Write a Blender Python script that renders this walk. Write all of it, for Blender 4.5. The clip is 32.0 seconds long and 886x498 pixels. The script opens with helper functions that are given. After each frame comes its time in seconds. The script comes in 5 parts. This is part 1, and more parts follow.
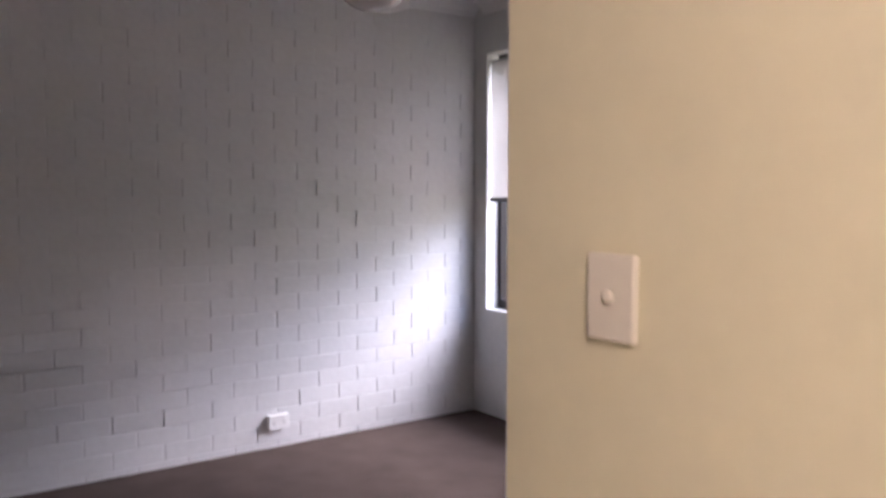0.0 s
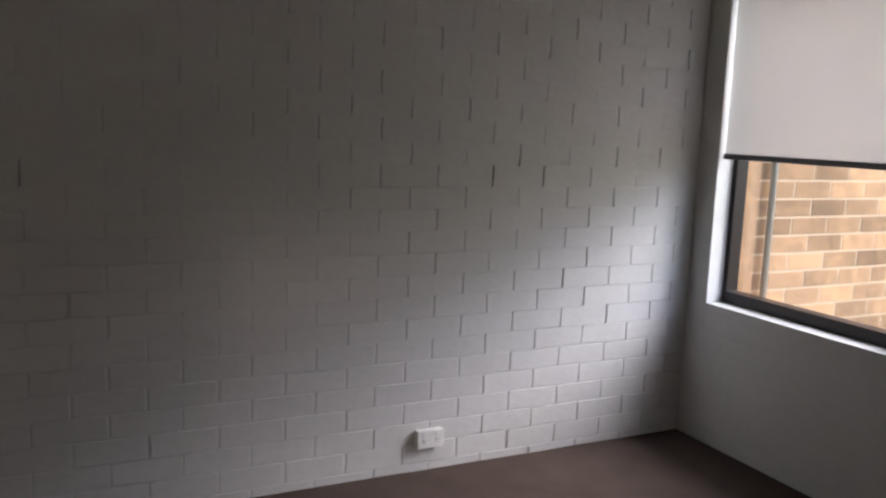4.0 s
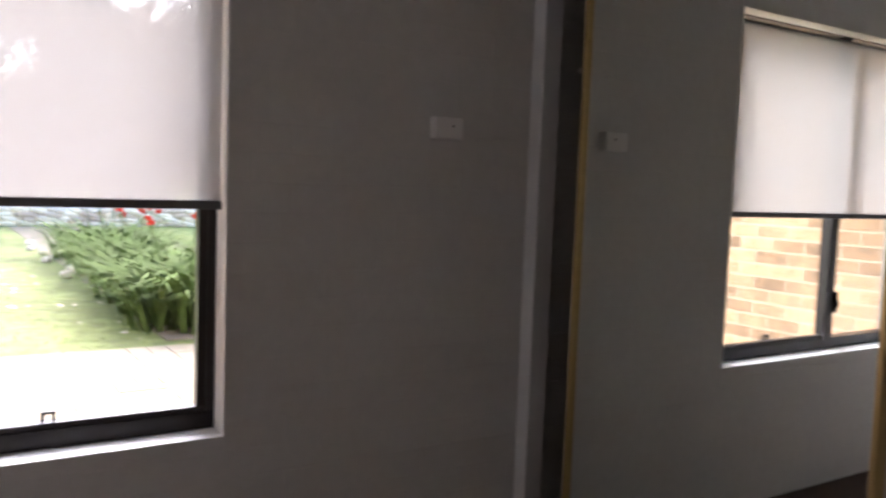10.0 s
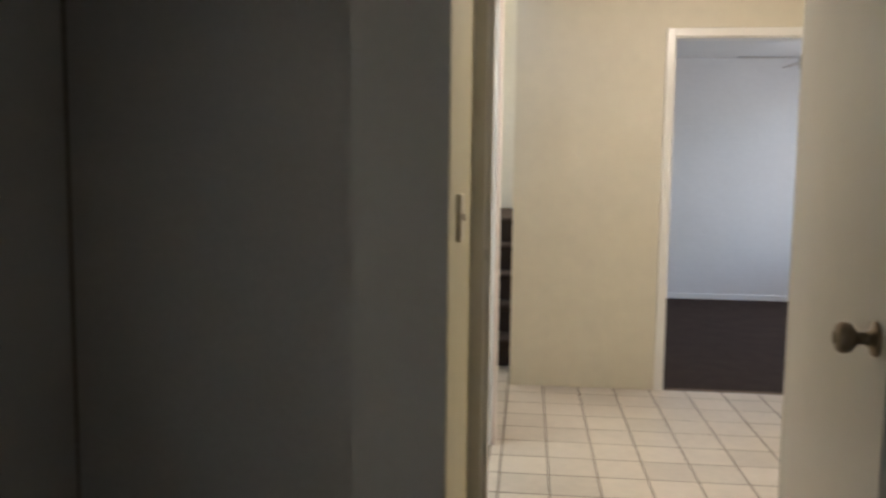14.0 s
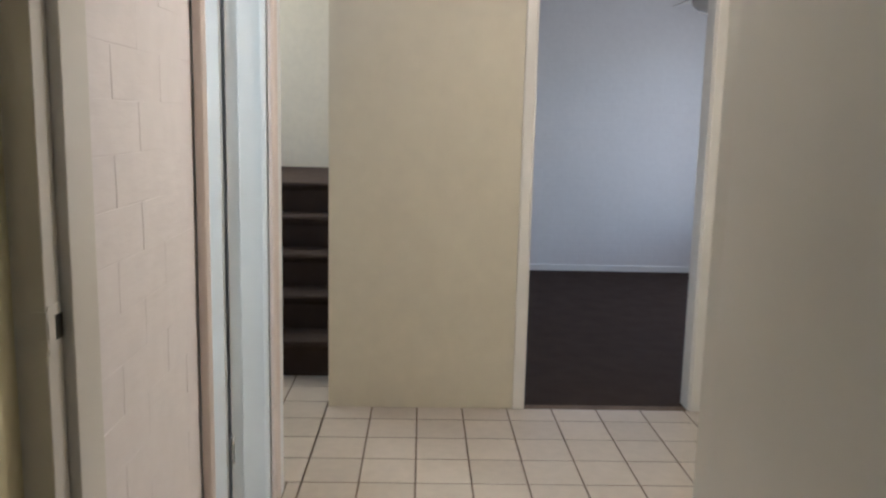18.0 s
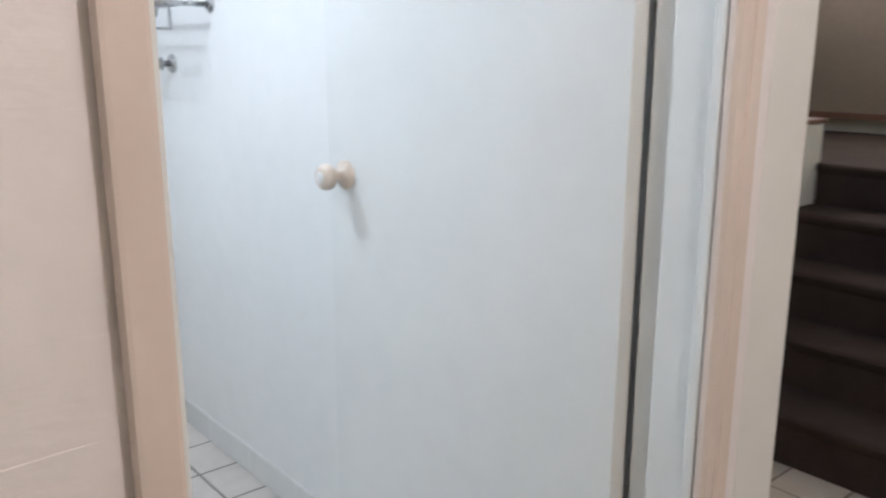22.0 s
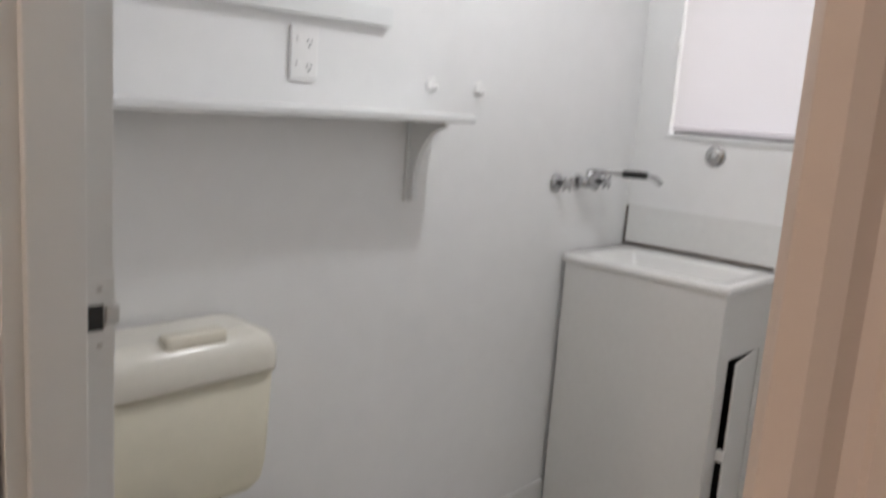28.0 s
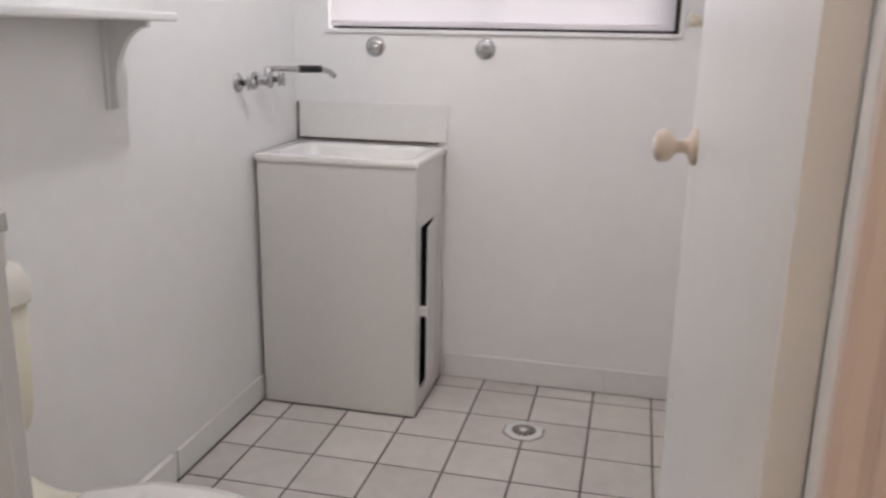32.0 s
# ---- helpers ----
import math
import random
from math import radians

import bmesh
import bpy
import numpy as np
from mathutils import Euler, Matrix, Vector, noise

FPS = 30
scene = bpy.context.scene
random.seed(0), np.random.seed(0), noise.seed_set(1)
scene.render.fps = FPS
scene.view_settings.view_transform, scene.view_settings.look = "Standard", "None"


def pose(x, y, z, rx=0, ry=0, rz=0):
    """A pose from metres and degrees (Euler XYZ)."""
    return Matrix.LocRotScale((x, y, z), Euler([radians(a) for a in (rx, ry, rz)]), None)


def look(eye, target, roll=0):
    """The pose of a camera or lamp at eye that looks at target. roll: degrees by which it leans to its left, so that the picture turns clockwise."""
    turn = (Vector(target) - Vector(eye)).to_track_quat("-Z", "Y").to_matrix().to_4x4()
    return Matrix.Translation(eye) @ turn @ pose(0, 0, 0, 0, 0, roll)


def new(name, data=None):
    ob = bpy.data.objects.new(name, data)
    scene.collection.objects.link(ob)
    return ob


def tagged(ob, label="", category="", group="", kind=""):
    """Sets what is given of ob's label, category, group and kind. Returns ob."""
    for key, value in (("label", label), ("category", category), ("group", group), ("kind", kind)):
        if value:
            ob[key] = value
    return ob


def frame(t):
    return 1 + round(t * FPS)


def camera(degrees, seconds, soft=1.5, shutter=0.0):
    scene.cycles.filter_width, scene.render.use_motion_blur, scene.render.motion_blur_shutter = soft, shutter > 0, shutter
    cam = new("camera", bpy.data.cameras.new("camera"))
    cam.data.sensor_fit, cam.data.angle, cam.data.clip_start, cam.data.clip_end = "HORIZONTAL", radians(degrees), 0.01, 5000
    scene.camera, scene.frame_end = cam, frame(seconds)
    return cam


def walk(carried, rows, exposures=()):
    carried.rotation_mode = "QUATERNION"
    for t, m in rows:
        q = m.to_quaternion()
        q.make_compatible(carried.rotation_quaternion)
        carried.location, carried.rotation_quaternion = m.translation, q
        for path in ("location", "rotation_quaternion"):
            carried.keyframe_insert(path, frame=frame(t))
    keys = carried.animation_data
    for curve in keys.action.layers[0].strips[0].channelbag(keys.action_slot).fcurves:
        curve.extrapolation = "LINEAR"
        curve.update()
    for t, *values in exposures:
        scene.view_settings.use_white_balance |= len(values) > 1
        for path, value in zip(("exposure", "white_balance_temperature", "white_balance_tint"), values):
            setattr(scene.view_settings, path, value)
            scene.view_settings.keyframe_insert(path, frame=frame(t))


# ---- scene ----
cam = camera(57.0, 32.0, soft=2.3, shutter=0.5)
PATH = [
    (0, (-2.948, -3.855, 1.307), (-1.798, -2.224, 1.168), 0.0),
    (0.5, (-2.905, -3.754, 1.341), (-1.844, -2.059, 1.338), -0.1),
    (1, (-2.824, -3.662, 1.338), (-1.853, -1.913, 1.363), 0.6),
    (1.5, (-2.711, -3.548, 1.325), (-1.899, -1.72, 1.295), 1.2),
    (2, (-2.655, -3.442, 1.297), (-1.975, -1.566, 1.154), 1.3),
    (2.5, (-2.686, -3.232, 1.275), (-2.008, -1.365, 1.046), 1.7),
    (4.5, (-2.551, -2.605, 1.374), (-1.544, -0.907, 1.056), 1.9),
    (5, (-2.559, -2.397, 1.384), (-1.357, -0.829, 1.07), 1.3),
    (5.5, (-2.552, -2.238, 1.396), (-1.167, -0.833, 1.067), 1.4),
    (6, (-2.495, -2.077, 1.371), (-0.949, -0.848, 1.058), 2.1),
    (6.5, (-2.435, -1.928, 1.373), (-0.77, -0.853, 1.103), 2.4),
    (7, (-2.437, -1.754, 1.369), (-0.656, -0.875, 1.135), 1.9),
    (7.5, (-2.456, -1.56, 1.385), (-0.562, -0.967, 1.137), 1.2),
    (8, (-2.388, -1.475, 1.37), (-0.431, -1.146, 1.124), 1.8),
    (8.5, (-2.26, -1.393, 1.381), (-0.273, -1.333, 1.156), 1.5),
    (9, (-2.196, -1.34, 1.367), (-0.242, -1.723, 1.175), 2.1),
    (9.5, (-2.182, -1.245, 1.362), (-0.354, -2.039, 1.195), 1.5),
    (10, (-2.191, -1.187, 1.342), (-0.51, -2.259, 1.185), 2.1),
    (10.5, (-2.208, -1.168, 1.329), (-0.661, -2.428, 1.188), 2.5),
    (11, (-2.228, -1.178, 1.341), (-0.812, -2.586, 1.232), 2.1),
    (11.5, (-2.25, -1.197, 1.338), (-0.963, -2.724, 1.234), 1.3),
    (12, (-2.271, -1.204, 1.337), (-1.128, -2.839, 1.201), 0.5),
    (12.5, (-2.299, -1.233, 1.332), (-1.303, -2.959, 1.159), -0.0),
    (13, (-2.317, -1.254, 1.323), (-1.558, -3.093, 1.121), -0.2),
    (13.5, (-2.37, -1.337, 1.281), (-1.893, -3.272, 1.106), 0.9),
    (14, (-2.391, -1.45, 1.29), (-2.185, -3.43, 1.093), 0.7),
    (14.5, (-2.441, -1.563, 1.281), (-2.477, -3.551, 1.073), 1.5),
    (15, (-2.508, -1.68, 1.27), (-2.662, -3.661, 1.042), 2.3),
    (15.5, (-2.533, -1.815, 1.248), (-2.719, -3.787, 0.976), 2.3),
    (17.5, (-2.697, -2.504, 1.313), (-2.812, -4.477, 1.01), 1.1),
    (18, (-2.713, -2.663, 1.313), (-2.767, -4.638, 1.002), 1.3),
    (18.5, (-2.695, -2.878, 1.337), (-2.681, -4.854, 1.03), 1.1),
    (19, (-2.69, -3.094, 1.329), (-2.571, -5.067, 1.021), 0.9),
    (19.5, (-2.73, -3.361, 1.341), (-2.424, -5.313, 1.032), 0.9),
    (20, (-2.685, -3.637, 1.356), (-2.214, -5.548, 0.999), 0.4),
    (20.5, (-2.688, -3.814, 1.364), (-1.968, -5.644, 1.004), -0.1),
    (21, (-2.685, -3.937, 1.341), (-1.728, -5.648, 0.945), -0.7),
    (21.5, (-2.738, -4.063, 1.337), (-1.478, -5.562, 0.93), -1.1),
    (22, (-2.846, -4.177, 1.369), (-1.358, -5.432, 0.909), -0.0),
    (22.3, (-2.85, -4.23, 1.359), (-1.276, -5.368, 0.883), 0.0),
    (23, (-2.809, -4.412, 1.351), (-1.056, -5.253, 0.882), 1.7),
    (23.5, (-2.808, -4.486, 1.351), (-0.962, -5.107, 0.897), 2.1),
    (24, (-2.796, -4.619, 1.35), (-0.87, -4.934, 0.911), 3.2),
    (24.5, (-2.825, -4.763, 1.365), (-0.871, -4.781, 0.939), 2.6),
    (26.5, (-2.613, -5.09, 1.393), (-0.781, -4.322, 1.196), 1.7),
    (27, (-2.597, -5.169, 1.405), (-0.887, -4.14, 1.259), 1.8),
    (27.5, (-2.568, -5.232, 1.401), (-0.979, -4.027, 1.233), 2.3),
    (28, (-2.536, -5.273, 1.366), (-1.074, -3.954, 1.009), 4.1),
    (28.5, (-2.501, -5.237, 1.314), (-1.166, -3.912, 0.635), 5.0),
    (29, (-2.454, -5.199, 1.293), (-1.158, -3.944, 0.43), 5.1),
    (29.5, (-2.464, -5.208, 1.28), (-1.172, -3.984, 0.369), 4.4),
    (30, (-2.535, -5.244, 1.29), (-1.215, -4.04, 0.391), 3.5),
    (30.5, (-2.608, -5.246, 1.292), (-1.137, -4.147, 0.5), 2.7),
    (31, (-2.654, -5.144, 1.289), (-0.988, -4.257, 0.627), 1.5),
    (31.5, (-2.718, -5.026, 1.292), (-0.914, -4.388, 0.709), 0.4),
    (32, (-2.804, -5.029, 1.297), (-0.92, -4.592, 0.787), 1.1),
]
walk(cam, [(t, look(eye, target, roll)) for t, eye, target, roll in PATH],
     [(0.0, 2.65, 5600, 25), (1.0, 2.4, 5600, 26), (2.0, 2.4, 5550, 26), (3.5, 1.9, 5750, 17), (5.0, 1.6, 6050, 14), (6.0, 1.22, 6000, 14), (8.0, 1.25, 5900, 14), (9.0, 1.45, 5900, 14), (9.5, 2.2, 5950, 19), (10.0, 2.65, 6000, 22),
      (11.0, 3.6, 6100, 21), (12.3, 3.95, 6250, 18), (13.0, 3.65, 5800, 12), (14.0, 1.87, 5800, 2), (15.5, 1.85, 5750, 1), (18.0, 1.58, 5400, 3),
      (20.0, 1.5, 5200, 4), (22.0, 1.45, 5420, 7), (24.0, 0.86, 6000, 11), (26.5, 0.53, 6100, 13), (27.6, 0.37, 6150, 13), (28.2, 0.95, 6250, 14), (29.0, 1.2, 6400, 16), (30.0, 1.4, 6450, 17), (31.0, 1.15, 6450, 17), (32.0, 0.92, 6300, 18)])

# ---- world, sun and lamps ----
world = bpy.data.worlds.new("sky")
scene.world = world
world.use_nodes = True
wn = world.node_tree.nodes
sky = wn.new("ShaderNodeTexSky")
sky.sky_type = "NISHITA"
sky.sun_disc = False
sky.sun_elevation, sky.sun_rotation = radians(42), radians(112)
sky.air_density, sky.dust_density, sky.ozone_density = 1.0, 3.0, 2.0
wn["Background"].inputs["Strength"].default_value = 0.15
world.node_tree.links.new(sky.outputs[0], wn["Background"].inputs["Color"])


def sun_lamp(strength, angle, elevation, bearing):
    data = bpy.data.lights.new("sun", "SUN")
    data.energy, data.angle, data.color = strength, radians(angle), (1.0, 0.95, 0.88)
    e, b = radians(elevation), radians(bearing)
    way = Vector((math.sin(b) * math.cos(e), math.cos(b) * math.cos(e), math.sin(e)))
    new("sun", data).matrix_world = look(way * 30, (0, 0, 0))


sun_lamp(1.6, 50.0, 42, 112)


def bulb_light(x, y, z, watts, colour, radius):
    data = bpy.data.lights.new("bulb_light", "POINT")
    data.shadow_soft_size, data.energy, data.color = radius, watts, colour
    new("bulb_light", data).location = (x, y, z)


BATH_LAMP = (-0.92, -4.38, 2.35)
HALL_LAMP = (-3.35, -4.62, 2.335)
bulb_light(BATH_LAMP[0], BATH_LAMP[1], 2.31, 10.4, (0.97, 0.98, 0.97), 0.035)
bulb_light(HALL_LAMP[0], HALL_LAMP[1], 2.30, 10.8, (1.0, 0.765, 0.62), 0.05)


def fill_light(x, y, z, turn, wide, high, watts, colour):
    """An added area lamp in an unseen opening, shining along local -z."""
    data = bpy.data.lights.new("fill_light", "AREA")
    data.shape, data.size, data.size_y, data.energy, data.color = "RECTANGLE", wide, high, watts, colour
    new("fill_light", data).matrix_world = pose(x, y, z, 90, 0, turn)


# Daylight of the second bedroom, from an opening added out of view
fill_light(-5.52, -8.15, 1.33, -90, 2.6, 1.55, 6.0, (1.0, 0.81, 0.73))
# Brightens the stair end wall; this lamp and its opening are both added
fill_light(-0.03, -8.70, 2.75, 90, 0.95, 1.4, 11.0, (1.0, 0.77, 0.52))

# ---- materials ----


def material(name, colour, rough=0.5, metal=0.0, vary=0.06, grain=40.0, blotch=2.5, bump=0.0, bump_scale=120.0,
             spec=0.5, random_vary=0.0, second=None, second_at=0.6, coat=0.0, stretch=None):
    """A principled material: base colour with fine grain and broad blotches, optional stain colour and fine relief."""
    m = bpy.data.materials.new(name)
    m.use_nodes = True
    nt = m.node_tree
    n, link = nt.nodes, nt.links.new
    b = n["Principled BSDF"]
    b.inputs["Roughness"].default_value, b.inputs["Metallic"].default_value = rough, metal
    b.inputs["Specular IOR Level"].default_value = spec
    b.inputs["Coat Weight"].default_value = coat
    co = n.new("ShaderNodeTexCoord")
    geo = n.new("ShaderNodeNewGeometry")

    def noise_at(scale, detail=4.0):
        t = n.new("ShaderNodeTexNoise")
        t.inputs["Scale"].default_value, t.inputs["Detail"].default_value = scale, detail
        link(geo.outputs["Position"], t.inputs["Vector"])
        return t
    fine, broad = noise_at(grain), noise_at(blotch, 3.0)
    add = n.new("ShaderNodeMath"); add.operation = "MULTIPLY_ADD"
    link(fine.outputs["Fac"], add.inputs[0]); add.inputs[1].default_value = 0.5
    half = n.new("ShaderNodeMath"); half.operation = "MULTIPLY"
    link(broad.outputs["Fac"], half.inputs[0]); half.inputs[1].default_value = 0.5
    link(half.outputs[0], add.inputs[2])
    last = add.outputs[0]
    if random_vary:
        info = n.new("ShaderNodeObjectInfo")
        r = n.new("ShaderNodeMath"); r.operation = "MULTIPLY_ADD"
        link(info.outputs["Random"], r.inputs[0]); r.inputs[1].default_value = random_vary; link(last, r.inputs[2])
        s = n.new("ShaderNodeMath"); s.operation = "SUBTRACT"
        link(r.outputs[0], s.inputs[0]); s.inputs[1].default_value = random_vary / 2
        last = s.outputs[0]
    ramp = n.new("ShaderNodeValToRGB")
    e = ramp.color_ramp.elements
    lo = [max(0.0, c * (1 - 2.2 * vary)) for c in colour]
    hi = [min(1.0, c * (1 + 2.2 * vary)) for c in colour]
    e[0].position, e[0].color = 0.25, (*lo, 1)
    e[1].position, e[1].color = 0.75, (*hi, 1)
    link(last, ramp.inputs[0])
    out = ramp.outputs[0]
    if second:
        stain = noise_at(1.7, 6.0)
        edge = n.new("ShaderNodeValToRGB")
        edge.color_ramp.elements[0].position, edge.color_ramp.elements[1].position = second_at, second_at + 0.12
        link(stain.outputs["Fac"], edge.inputs[0])
        mix = n.new("ShaderNodeMix"); mix.data_type = "RGBA"
        link(edge.outputs[0], mix.inputs[0]); link(out, mix.inputs[6]); mix.inputs[7].default_value = (*second, 1)
        out = mix.outputs[2]
    link(out, b.inputs["Base Color"])
    if bump:
        t = noise_at(bump_scale, 5.0)
        if stretch:
            wide = n.new("ShaderNodeVectorMath"); wide.operation = "MULTIPLY"
            link(geo.outputs["Position"], wide.inputs[0]); wide.inputs[1].default_value = stretch
            link(wide.outputs[0], t.inputs["Vector"])
        bm_ = n.new("ShaderNodeBump")
        bm_.inputs["Strength"].default_value, bm_.inputs["Distance"].default_value = bump, 0.004
        link(t.outputs["Fac"], bm_.inputs["Height"]); link(bm_.outputs[0], b.inputs["Normal"])
    return m


def brick_relief(m, axis, course=0.0836, pitch=0.229, strength=0.25):
    """Adds a faint painted-brick relief to a material, in the plane across the given axis."""
    nt = m.node_tree
    n, link = nt.nodes, nt.links.new
    geo = n.new("ShaderNodeNewGeometry")
    sep = n.new("ShaderNodeSeparateXYZ"); link(geo.outputs["Position"], sep.inputs[0])
    com = n.new("ShaderNodeCombineXYZ")
    link(sep.outputs["Y" if axis == "x" else "X"], com.inputs[0]); link(sep.outputs["Z"], com.inputs[1])
    warp = n.new("ShaderNodeTexNoise"); warp.inputs["Scale"].default_value = 9.0
    link(geo.outputs["Position"], warp.inputs["Vector"])
    off = n.new("ShaderNodeVectorMath"); off.operation = "MULTIPLY_ADD"
    link(warp.outputs["Color"], off.inputs[0]); off.inputs[1].default_value = (0.012, 0.012, 0); link(com.outputs[0], off.inputs[2])
    br = n.new("ShaderNodeTexBrick")
    link(off.outputs[0], br.inputs["Vector"])
    br.inputs["Scale"].default_value = 1.0
    br.inputs["Brick Width"].default_value, br.inputs["Row Height"].default_value = pitch, course
    br.inputs["Mortar Size"].default_value, br.inputs["Mortar Smooth"].default_value = 0.006, 0.6
    rough_ = n.new("ShaderNodeTexNoise"); rough_.inputs["Scale"].default_value = 60.0
    link(geo.outputs["Position"], rough_.inputs["Vector"])
    mul = n.new("ShaderNodeMath"); mul.operation = "MULTIPLY_ADD"
    link(rough_.outputs["Fac"], mul.inputs[0]); mul.inputs[1].default_value = 0.35
    inv = n.new("ShaderNodeMath"); inv.operation = "SUBTRACT"; inv.inputs[0].default_value = 1.0
    link(br.outputs["Fac"], inv.inputs[1]); link(inv.outputs[0], mul.inputs[2])
    bm_ = n.new("ShaderNodeBump"); bm_.inputs["Strength"].default_value, bm_.inputs["Distance"].default_value = strength, 0.004
    link(mul.outputs[0], bm_.inputs["Height"])
    link(bm_.outputs[0], n["Principled BSDF"].inputs["Normal"])
    return m


def glass_material(name, tint=(0.97, 0.98, 0.97)):
    m = bpy.data.materials.new(name)
    m.use_nodes = True
    n, link = m.node_tree.nodes, m.node_tree.links.new
    clear = n.new("ShaderNodeBsdfTransparent"); clear.inputs[0].default_value = (*tint, 1)
    gloss = n.new("ShaderNodeBsdfGlossy"); gloss.inputs["Roughness"].default_value = 0.02
    face = n.new("ShaderNodeLayerWeight"); face.inputs[0].default_value = 0.5
    steep = n.new("ShaderNodeMath"); steep.operation = "POWER"; steep.inputs[1].default_value = 5.0
    link(face.outputs["Facing"], steep.inputs[0])
    fres = n.new("ShaderNodeMath"); fres.operation = "MULTIPLY_ADD"
    link(steep.outputs[0], fres.inputs[0]); fres.inputs[1].default_value, fres.inputs[2].default_value = 0.9, 0.035
    mix = n.new("ShaderNodeMixShader")
    link(fres.outputs[0], mix.inputs[0]); link(clear.outputs[0], mix.inputs[1]); link(gloss.outputs[0], mix.inputs[2])
    link(mix.outputs[0], n["Material Output"].inputs[0])
    return m


def blind_material(name, colour, see, through_):
    """Roller-blind cloth: part open weave, part light-passing, part matt."""
    m = bpy.data.materials.new(name)
    m.use_nodes = True
    n, link = m.node_tree.nodes, m.node_tree.links.new
    geo = n.new("ShaderNodeNewGeometry")
    wave = n.new("ShaderNodeTexNoise"); wave.inputs["Scale"].default_value = 3.0
    link(geo.outputs["Position"], wave.inputs["Vector"])
    ramp = n.new("ShaderNodeValToRGB")
    ramp.color_ramp.elements[0].color = (*[c * 0.95 for c in colour], 1)
    ramp.color_ramp.elements[1].color = (*colour, 1)
    link(wave.outputs["Fac"], ramp.inputs[0])
    dif, tra, cle = n.new("ShaderNodeBsdfDiffuse"), n.new("ShaderNodeBsdfTranslucent"), n.new("ShaderNodeBsdfTransparent")
    link(ramp.outputs[0], dif.inputs[0]); link(ramp.outputs[0], tra.inputs[0])
    a, b = n.new("ShaderNodeMixShader"), n.new("ShaderNodeMixShader")
    a.inputs[0].default_value, b.inputs[0].default_value = through_, see
    link(dif.outputs[0], a.inputs[1]); link(tra.outputs[0], a.inputs[2])
    link(a.outputs[0], b.inputs[1]); link(cle.outputs[0], b.inputs[2])
    link(b.outputs[0], n["Material Output"].inputs[0])
    return m


def glow_material(name, colour, strength):
    m = bpy.data.materials.new(name)
    m.use_nodes = True
    b = m.node_tree.nodes["Principled BSDF"]
    b.inputs["Emission Color"].default_value, b.inputs["Emission Strength"].default_value = (*colour, 1), strength
    return m


M_BRICK_PAINT = material("painted_brick", (0.71, 0.705, 0.70), 0.55, vary=0.03, grain=30, bump=0.45, bump_scale=38, random_vary=0.10, stretch=(0.45, 1.0, 1.0))
M_HALL_BRICK = material("smooth_painted_brick", (0.88, 0.845, 0.855), 0.45, vary=0.025, grain=20, bump=0.6, bump_scale=24, random_vary=0.05, stretch=(1.0, 0.28, 1.0))
M_MORTAR_PAINT = material("painted_mortar", (0.69, 0.685, 0.68), 0.6, vary=0.03, bump=0.4, bump_scale=60)
M_WALL = material("white_wall_paint", (0.66, 0.655, 0.64), 0.55, vary=0.02, grain=18, bump=0.12, bump_scale=160)
M_WALL_BATH = material("white_bath_paint", (0.84, 0.84, 0.83), 0.38, vary=0.015, grain=14, bump=0.1, bump_scale=130)
M_EAST = brick_relief(material("painted_brick_smooth", (0.65, 0.65, 0.625), 0.5, vary=0.03, grain=25), "x", strength=0.2)
M_BED2 = brick_relief(material("painted_brick_far", (0.74, 0.74, 0.74), 0.55, vary=0.02, grain=25), "y", strength=0.16)
M_HALL = material("beige_hall_paint", (0.64, 0.592, 0.465), 0.5, vary=0.025, grain=16, bump=0.1, bump_scale=140)
M_STAIR_WALL = brick_relief(material("painted_brick_cream", (0.80, 0.755, 0.645), 0.55, vary=0.03, grain=25), "y", strength=0.2)
M_CREAM = material("cream_hall_paint", (0.74, 0.68, 0.455), 0.5, vary=0.02, grain=16, bump=0.1, bump_scale=140)
M_CEIL = material("ceiling_paint", (0.76, 0.755, 0.74), 0.8, vary=0.015)
M_TRIM = material("gloss_trim_paint", (0.78, 0.76, 0.71), 0.28, vary=0.02, grain=12)
M_TRIM_COOL = material("gloss_white_trim", (0.80, 0.81, 0.80), 0.28, vary=0.015, grain=12)
# White trim with the hall's warm, dim light put into its colour
M_TRIM_HALL_LIGHT = material("trim_paint_in_hall_light", (0.73, 0.64, 0.585), 0.32, vary=0.03, grain=12)
M_DOOR = material("painted_door", (0.76, 0.75, 0.71), 0.33, vary=0.015, grain=9)
M_CARPET = material("brown_carpet", (0.105, 0.078, 0.066), 0.95, vary=0.13, grain=190, blotch=6.0, bump=0.9, bump_scale=420, spec=0.1)
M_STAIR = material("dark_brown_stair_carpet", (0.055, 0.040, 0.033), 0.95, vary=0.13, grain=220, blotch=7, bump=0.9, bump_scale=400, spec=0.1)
M_TILE = material("cream_floor_tile", (0.58, 0.51, 0.425), 0.32, vary=0.05, grain=22, blotch=5, random_vary=0.35, bump=0.06, bump_scale=50)
M_GROUT = material("brown_grout", (0.15, 0.105, 0.075), 0.9, vary=0.25, grain=60, blotch=7)
M_TILE_BATH = material("pale_bath_tile", (0.62, 0.58, 0.54), 0.3, vary=0.05, grain=20, blotch=6, random_vary=0.3, bump=0.06, bump_scale=50)
M_GROUT_BATH = material("dark_bath_grout", (0.13, 0.105, 0.09), 0.9, vary=0.3, grain=50, blotch=6)
M_SKIRT_TILE = material("white_skirting_tile", (0.78, 0.78, 0.76), 0.25, vary=0.02, random_vary=0.1)
M_FRAME_AL = material("bronze_aluminium", (0.022, 0.018, 0.018), 0.38, metal=0.3, vary=0.1)
M_GLASS = glass_material("window_glass")
